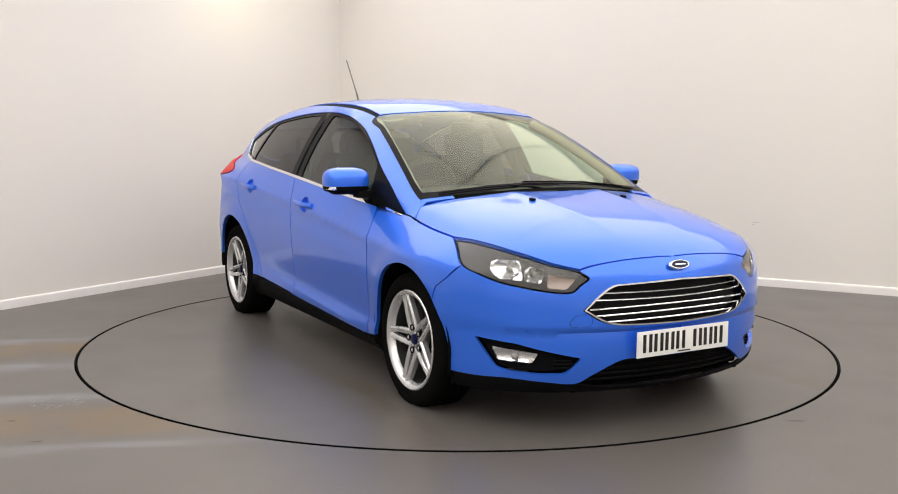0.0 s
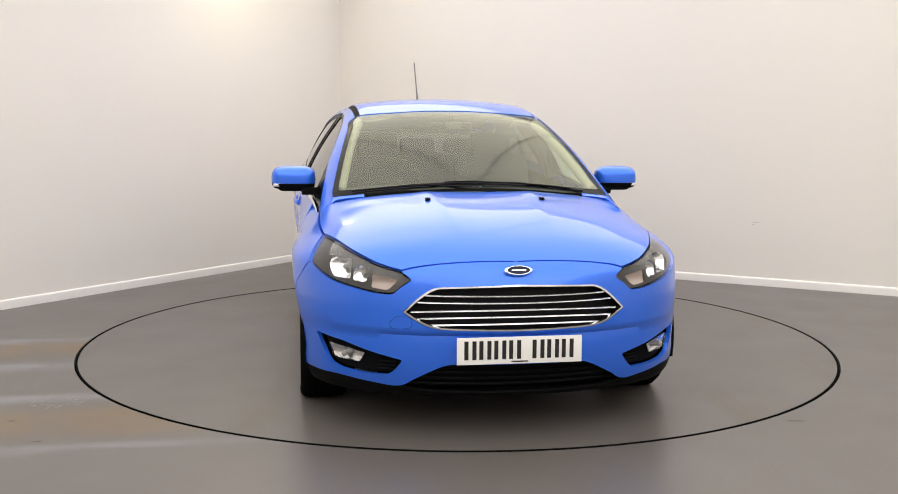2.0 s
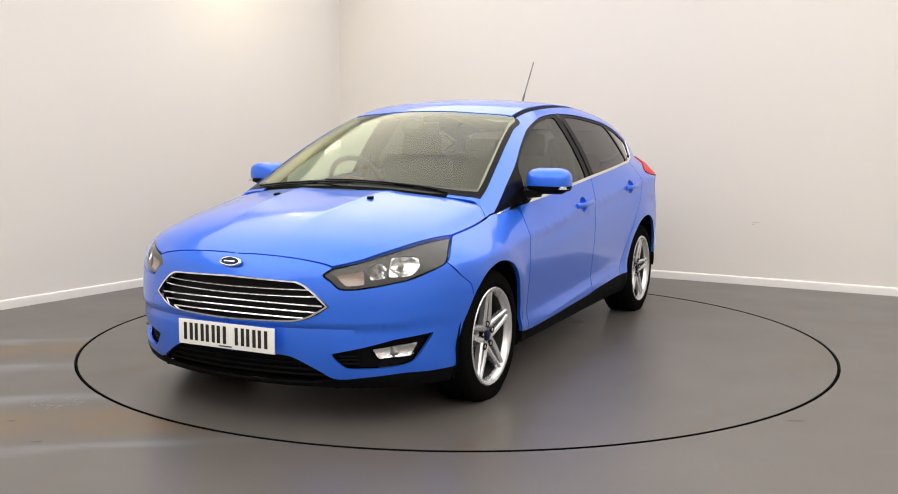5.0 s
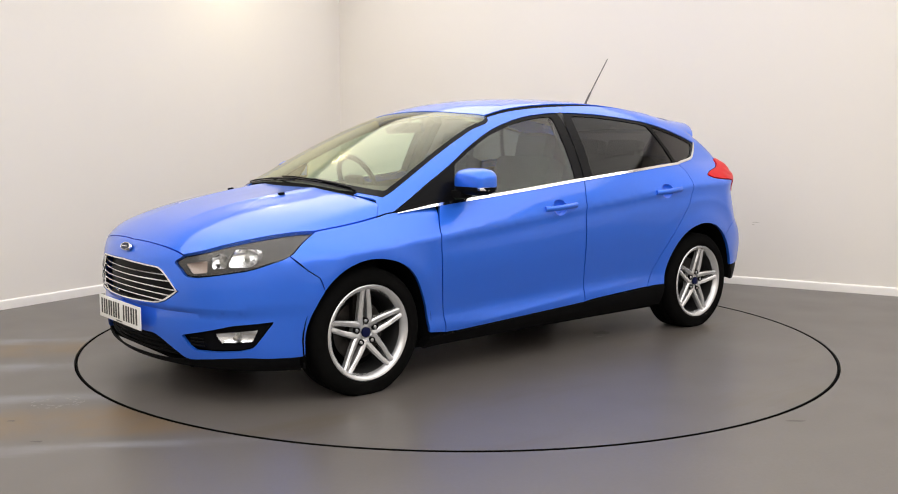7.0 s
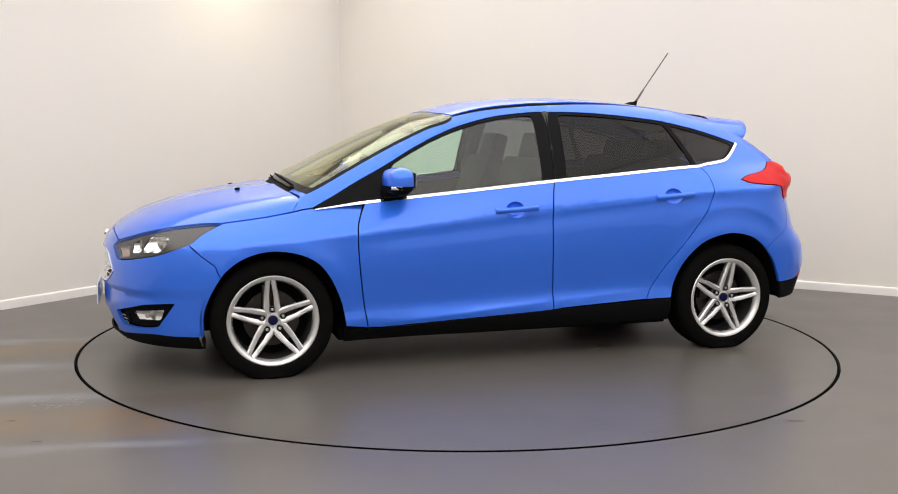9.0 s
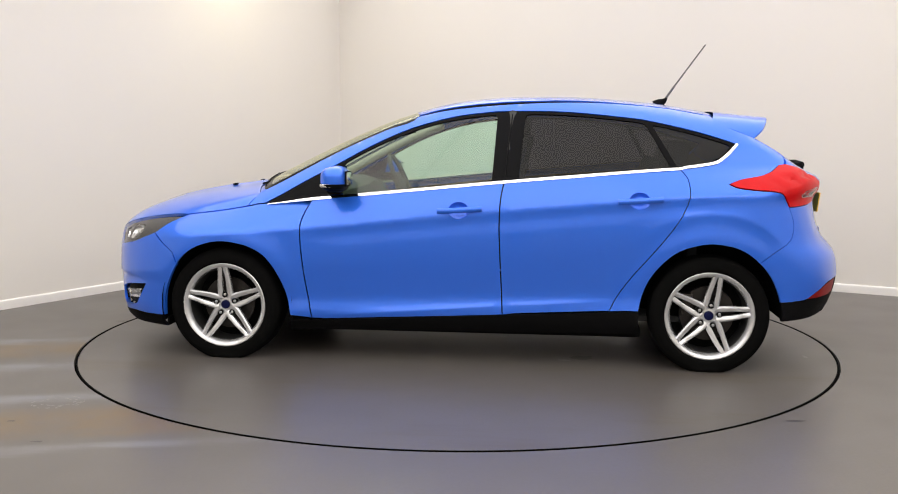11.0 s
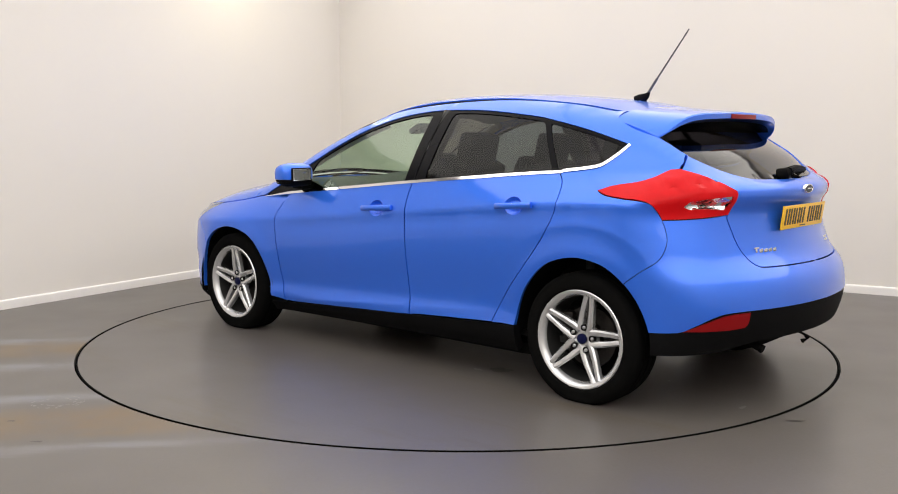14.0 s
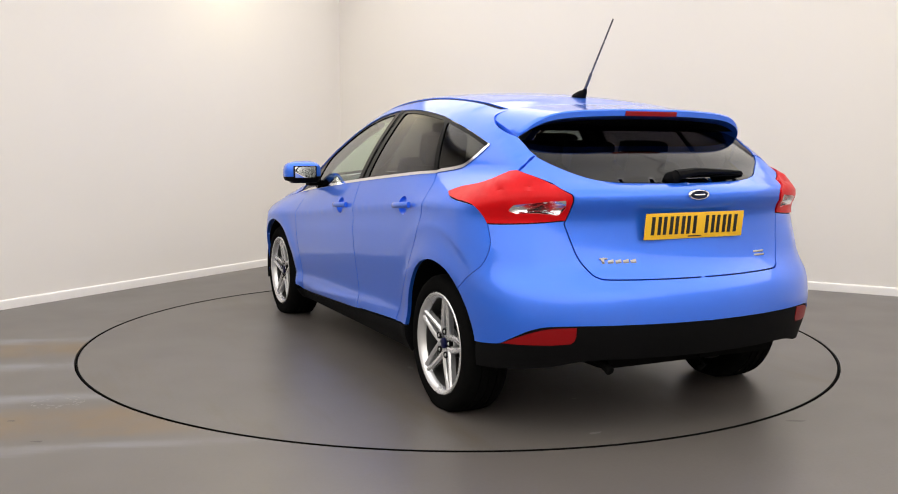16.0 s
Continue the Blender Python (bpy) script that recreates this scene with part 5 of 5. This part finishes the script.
plate("number_plate", pose(-2.016, 0, 0.874, 0, 7, 180), PLATE_Y, "yellow number plate with plain black bars", tailgate)


def badge(at, a, b, parent):
    """An oval badge: a bright rim with a dark middle and a raised bright stroke."""
    prof = [(0.0, 0.004, 0.9), (0.80, 0.0045, 1), (0.82, 0.006, 1), (0.90, 0.006, 1), (1.0, 0.002, 1), (1.0, -0.006, 1)]
    n = 40

    def ring_(k0, k1, mat, nm, par):
        vs, fs = [], []
        for i in range(n):
            t = 2 * math.pi * i / n
            for r, h, _ in prof[k0:k1]:
                vs.append(at @ Vector((h, r * a * math.cos(t), r * b * math.sin(t))))
        k = k1 - k0
        for i in range(n):
            j = (i + 1) % n
            fs += [(i * k + q, i * k + q + 1, j * k + q + 1, j * k + q) for q in range(k - 1)]
        return mesh(nm, vs, fs, mat, par)

    rim = ring_(1, 6, CHROME, "badge", parent)
    tagged(rim, "oval badge with a chrome rim and dark middle")
    ring_(0, 2, BADGE, "badge_field", rim)
    mesh("badge_stroke", *tube([at @ Vector((0.005, a * (-0.5 + 0.1 * i), 0)) for i in range(11)], 0.0035, 6), CHROME, rim)


badge(pose(2.158, 0, 0.700, 0, -28, 0), 0.058, 0.0215, front_bumper)
badge(pose(-2.034, 0, 1.003, 0, 2, 180), 0.056, 0.0215, tailgate)
# bright lettering shapes on the tailgate: a slanted tall first stroke and four low ones
bm = bmesh.new()
for i in range(5):
    q = onto([(-2.0, 0.437 - 0.0325 * i, 0.733)], REAR, lower)[0]
    block(bm, pose(q[0] - 0.001, q[1], q[2] + (0.003 if i == 0 else 0), -14, 0, -12), 0.005, 0.026 if i else 0.013, 0.018 if i else 0.032, 0.0015)
    if i == 0:
        block(bm, pose(q[0] - 0.001, q[1] - 0.002, q[2] + 0.014, 0, 0, -12), 0.005, 0.036, 0.007, 0.0015)
part("model_badge", bm, CHROME, tailgate, "bright plain badge strokes")
bm = bmesh.new()
for i in range(2):
    q = onto([(-2.0, -0.385, 0.727 + 0.015 * i)], REAR, lower)[0]
    block(bm, pose(q[0] - 0.001, q[1], q[2], 0, 0, 10), 0.005, 0.07, 0.010, 0.002)
part("engine_badge", bm, CHROME, tailgate, "bright plain badge bars")

# ---- wipers, aerial, washer jets ----
for y0, y1, lead in ((0.50, -0.16, 0.014), (0.04, -0.62, 0.002)):
    t = np.linspace(0, 1, 14)
    ys = y0 + (y1 - y0) * t
    ps = onto(np.stack([1.222 - 0.16 * ys**2 - lead - 0.02 * t, ys, np.full(14, 1.0)], 1), TOP, cabin) + np.array((0.002, 0, 0.004))
    w = mesh("windscreen_wiper", *tube(ps, [0.0036] * 13 + [0.003], 6), TRIM, car, "black wiper")
    am = ps[6] + np.array((0.0, 0, 0.005))
    mesh("wiper_arm", *tube(np.array([(1.225 - 0.16 * y0 * y0, y0 + 0.06, 0.965), (1.205 - 0.16 * y0 * y0, y0, 0.972), am]), [0.006, 0.005, 0.003], 6), TRIM, w)
base_line = screen_edge[36:]
whole("cowl", np.concatenate([bonnet_rear[9:][::-1], base_line]), TOP, TRIM, car, "black plastic cowl below the windscreen", off=-0.012, rim=0, step=0.03)
for s in (1, -1):
    q = onto([(1.446, 0.277 * s, 0.95)], TOP)[0]
    box("washer_jet", pose(q[0], q[1], q[2] + 0.004, 0, 8, 0), 0.028, 0.024, 0.014, TRIM, car, 0.005)
aer = new("aerial")
aer.parent = car
tagged(aer, "black rod aerial on a rubber foot")
zb = float(TOP_Z(-1.14))
mesh("aerial_foot", *tube([(-1.10, 0, zb - 0.004), (-1.125, 0, zb + 0.012), (-1.155, 0, zb + 0.03), (-1.165, 0, zb + 0.045)], [0.036, 0.028, 0.014, 0.007], 14), TRIM, aer)
mesh("aerial_rod", *tube([(-1.155, 0, zb + 0.035), (-1.21, 0, zb + 0.115), (-1.2105, 0, zb + 0.116), (-1.385, 0, 1.796)], [0.0075, 0.007, 0.0046, 0.0040], 8), AERIAL, aer, "thin grey rod")
# rear wiper
rw = new("rear_wiper")
rw.parent = tailgate
tagged(rw, "black rear wiper resting low on the rear window")
mesh("wiper_pivot", *tube([(-1.91, 0.06, 1.066), (-1.955, 0.06, 1.075), (-1.96, 0.04, 1.085)], [0.03, 0.027, 0.018], 12), TRIM, rw)
mesh("wiper_arm", *tube([(-1.955, 0.06, 1.082), (-1.945, -0.05, 1.096), (-1.92, -0.20, 1.094), (-1.875, -0.37, 1.088)], [0.024, 0.017, 0.012, 0.006], 8), TRIM, rw)
mesh("wiper_blade", *tube([(-1.925, 0.05, 1.075), (-1.915, -0.14, 1.077), (-1.87, -0.38, 1.080)], 0.008, 6), TRIM, rw)

# ---- inside the car ----
bm = bmesh.new()
prof = [(1.12, 0.955), (0.98, 0.975), (0.80, 0.965), (0.70, 0.93), (0.66, 0.86), (0.70, 0.70), (0.80, 0.45), (1.1, 0.45)]
rings = []
for y in np.linspace(-0.655, 0.655, 23):
    hump = 0.02 * math.exp(-((y + 0.37) / 0.16) ** 2)
    rings.append([bm.verts.new((x, y, z + (hump if z > 0.9 else 0))) for x, z in prof])
for a, b in zip(rings, rings[1:]):
    for i in range(len(prof)):
        j = (i + 1) % len(prof)
        bm.faces.new((a[i], b[i], b[j], a[j]))
bmesh.ops.recalc_face_normals(bm, faces=bm.faces)
part("dashboard", bm, DASH, car, "dark grey dashboard")
sw = new("steering_wheel")
sw.parent = car
sw.matrix_basis = pose(0.52, -0.37, 0.945, 0, -66, 0)
tagged(sw, "dark three-spoke steering wheel")
mesh("wheel_rim", *tube([(0.185 * math.cos(a), 0.185 * math.sin(a), 0) for a in np.linspace(0, 2 * math.pi, 33)], 0.016, 8), DASH, sw)
bm = bmesh.new()
block(bm, pose(0, 0, -0.02), 0.13, 0.15, 0.05, 0.02)
block(bm, pose(0, 0.12, -0.01), 0.04, 0.14, 0.015, 0.004)
block(bm, pose(0, -0.12, -0.01), 0.04, 0.14, 0.015, 0.004)
block(bm, pose(-0.11, 0, -0.01), 0.14, 0.05, 0.015, 0.004)
part("wheel_boss", bm, DASH, sw)


def rounded_slab(m, sx, sy, sz, bulge=0.2):
    """A cushion: a box with strongly rounded edges."""
    bm = bmesh.new()
    block(bm, m, sx, sy, sz, min(sx, sy, sz) * 0.42)
    return bm


def seat(x, y, rear=False, width=0.50):
    s = new("seat")
    s.parent = car
    tagged(s, "dark fabric car seat with a headrest")
    part("seat_cushion", rounded_slab(pose(x + 0.05, y, 0.50, 0, -6, 0), 0.52, width, 0.18), FABRIC, s)
    part("seat_back", rounded_slab(pose(x - 0.25, y, 0.80, 0, -20, 0), 0.16, width * 0.96, 0.66), FABRIC, s)
    for w in ([0] if not rear else [-0.33, 0.0, 0.33]):
        part("headrest", rounded_slab(pose(x - 0.395, y + w, 1.17 if not rear else 1.13, 0, -14, 0), 0.10, 0.26, 0.19), FABRIC, s)
        for k in (-0.06, 0.06):
            mesh("headrest_post", *tube([(x - 0.37, y + w + k, 1.02), (x - 0.39, y + w + k, 1.12)], 0.006, 6), CHROME, s)
    return s


seat(0.10, 0.37)
seat(0.10, -0.37)
seat(-0.80, 0.0, True, 1.25)
box("parcel_shelf", pose(-1.58, 0, 0.99), 0.62, 1.15, 0.03, FABRIC, car, 0.01, "dark parcel shelf")
box("cabin_floor", pose(-0.3, 0, 0.26), 2.3, 1.5, 0.03, FABRIC, car)
box("seat_bulkhead", pose(-1.25, 0, 0.62), 0.05, 1.35, 0.7, FABRIC, car)
for loop_, nm in ((front_door, "door_card"), (rear_door, "door_card")):
    skin(nm, loop_, SIDE, DASH, car, "dark grey inner door lining", both=True, off=-0.06, rim=0, step=0.06, gap=0.02)
skin("quarter_lining", np.concatenate([shutC[:15], side_pts((-1.3, 0.75), (-1.6, 0.80), (-1.60, 1.05), (-1.45, 1.15)), dlo_rear[4:-1]]), SIDE, DASH, car, both=True, off=-0.05, rim=0, step=0.06)
lining = onto(smoothline([(0.31, 0.0, 1.4), (0.30, 0.3, 1.4), (0.26, 0.52, 1.35), (-0.4, 0.53, 1.4), (-1.0, 0.52, 1.4), (-1.45, 0.48, 1.35), (-1.5, 0.0, 1.35)]), TOP, cabin)
whole("headlining", lining, TOP, LINER, car, "pale fabric headlining", f=cabin, off=-0.035, rim=0, step=0.07)
for s in (1, -1):
    ps = onto(smoothline([(0.27, 0.565, 1.35), (0.45, 0.605, 1.28), (0.65, 0.645, 1.18), (0.85, 0.68, 1.08), (1.02, 0.71, 0.98)]), TOP, cabin)
    ps = ps - grad(ps, cabin) * 0.035
    ps[:, 1] = (ps[:, 1] - 0.02) * s
    mesh("pillar_lining", *tube(ps, 0.028, 10), LINER, car, "pale pillar lining")
    ps = onto(np.array([(-0.24, 0.9, 0.98), (-0.25, 0.9, 1.15), (-0.265, 0.8, 1.36)]), SIDE)
    ps[:, 1] = (ps[:, 1] - 0.06) * s
    mesh("centre_pillar_lining", *tube(ps, 0.05, 8), DASH, car)
im = box("interior_mirror", pose(0.40, 0.0, 1.292, 0, 12, 0), 0.025, 0.24, 0.065, DASH, car, 0.012, "dark interior mirror below the windscreen's top edge")
box("sensor_cover", pose(0.50, 0.0, 1.292, 0, 25, 0), 0.10, 0.10, 0.035, DASH, im, 0.012)
mesh("mirror_stem", *tube([(0.40, 0, 1.31), (0.39, 0, 1.36)], 0.01, 8), DASH, im)


# ---- motion: the turntable and the car on it turn together ----
CAR_AT = (-0.0991, -0.0891)
TURN = [(0.0, -59.87), (0.5, -63.32), (1.0, -68.68), (1.5, -74.50), (2.0, -80.50), (2.5, -86.38), (3.0, -92.36), (3.5, -98.25), (4.0, -104.20), (4.5, -110.05), (5.0, -115.9), (5.5, -121.8), (6.0, -127.68), (6.5, -133.56), (7.0, -139.40), (7.5, -145.16), (8.0, -150.95), (8.5, -156.75), (9.0, -162.55), (9.5, -168.35), (10.0, -174.15), (10.5, -179.95), (11.0, -185.74), (11.5, -191.50), (12.0, -197.28), (12.5, -203.08), (13.0, -208.88), (13.5, -214.68), (14.0, -220.50), (14.5, -226.30), (15.0, -232.15), (15.5, -238.0), (16.0, -243.95)]


def motions():
    walk(turntable, [(t, pose(0, 0, 0, 0, 0, a)) for t, a in TURN])
    walk(car, [(t, pose(0, 0, 0, 0, 0, a) @ pose(CAR_AT[0], CAR_AT[1], 0.0)) for t, a in TURN])


motions()
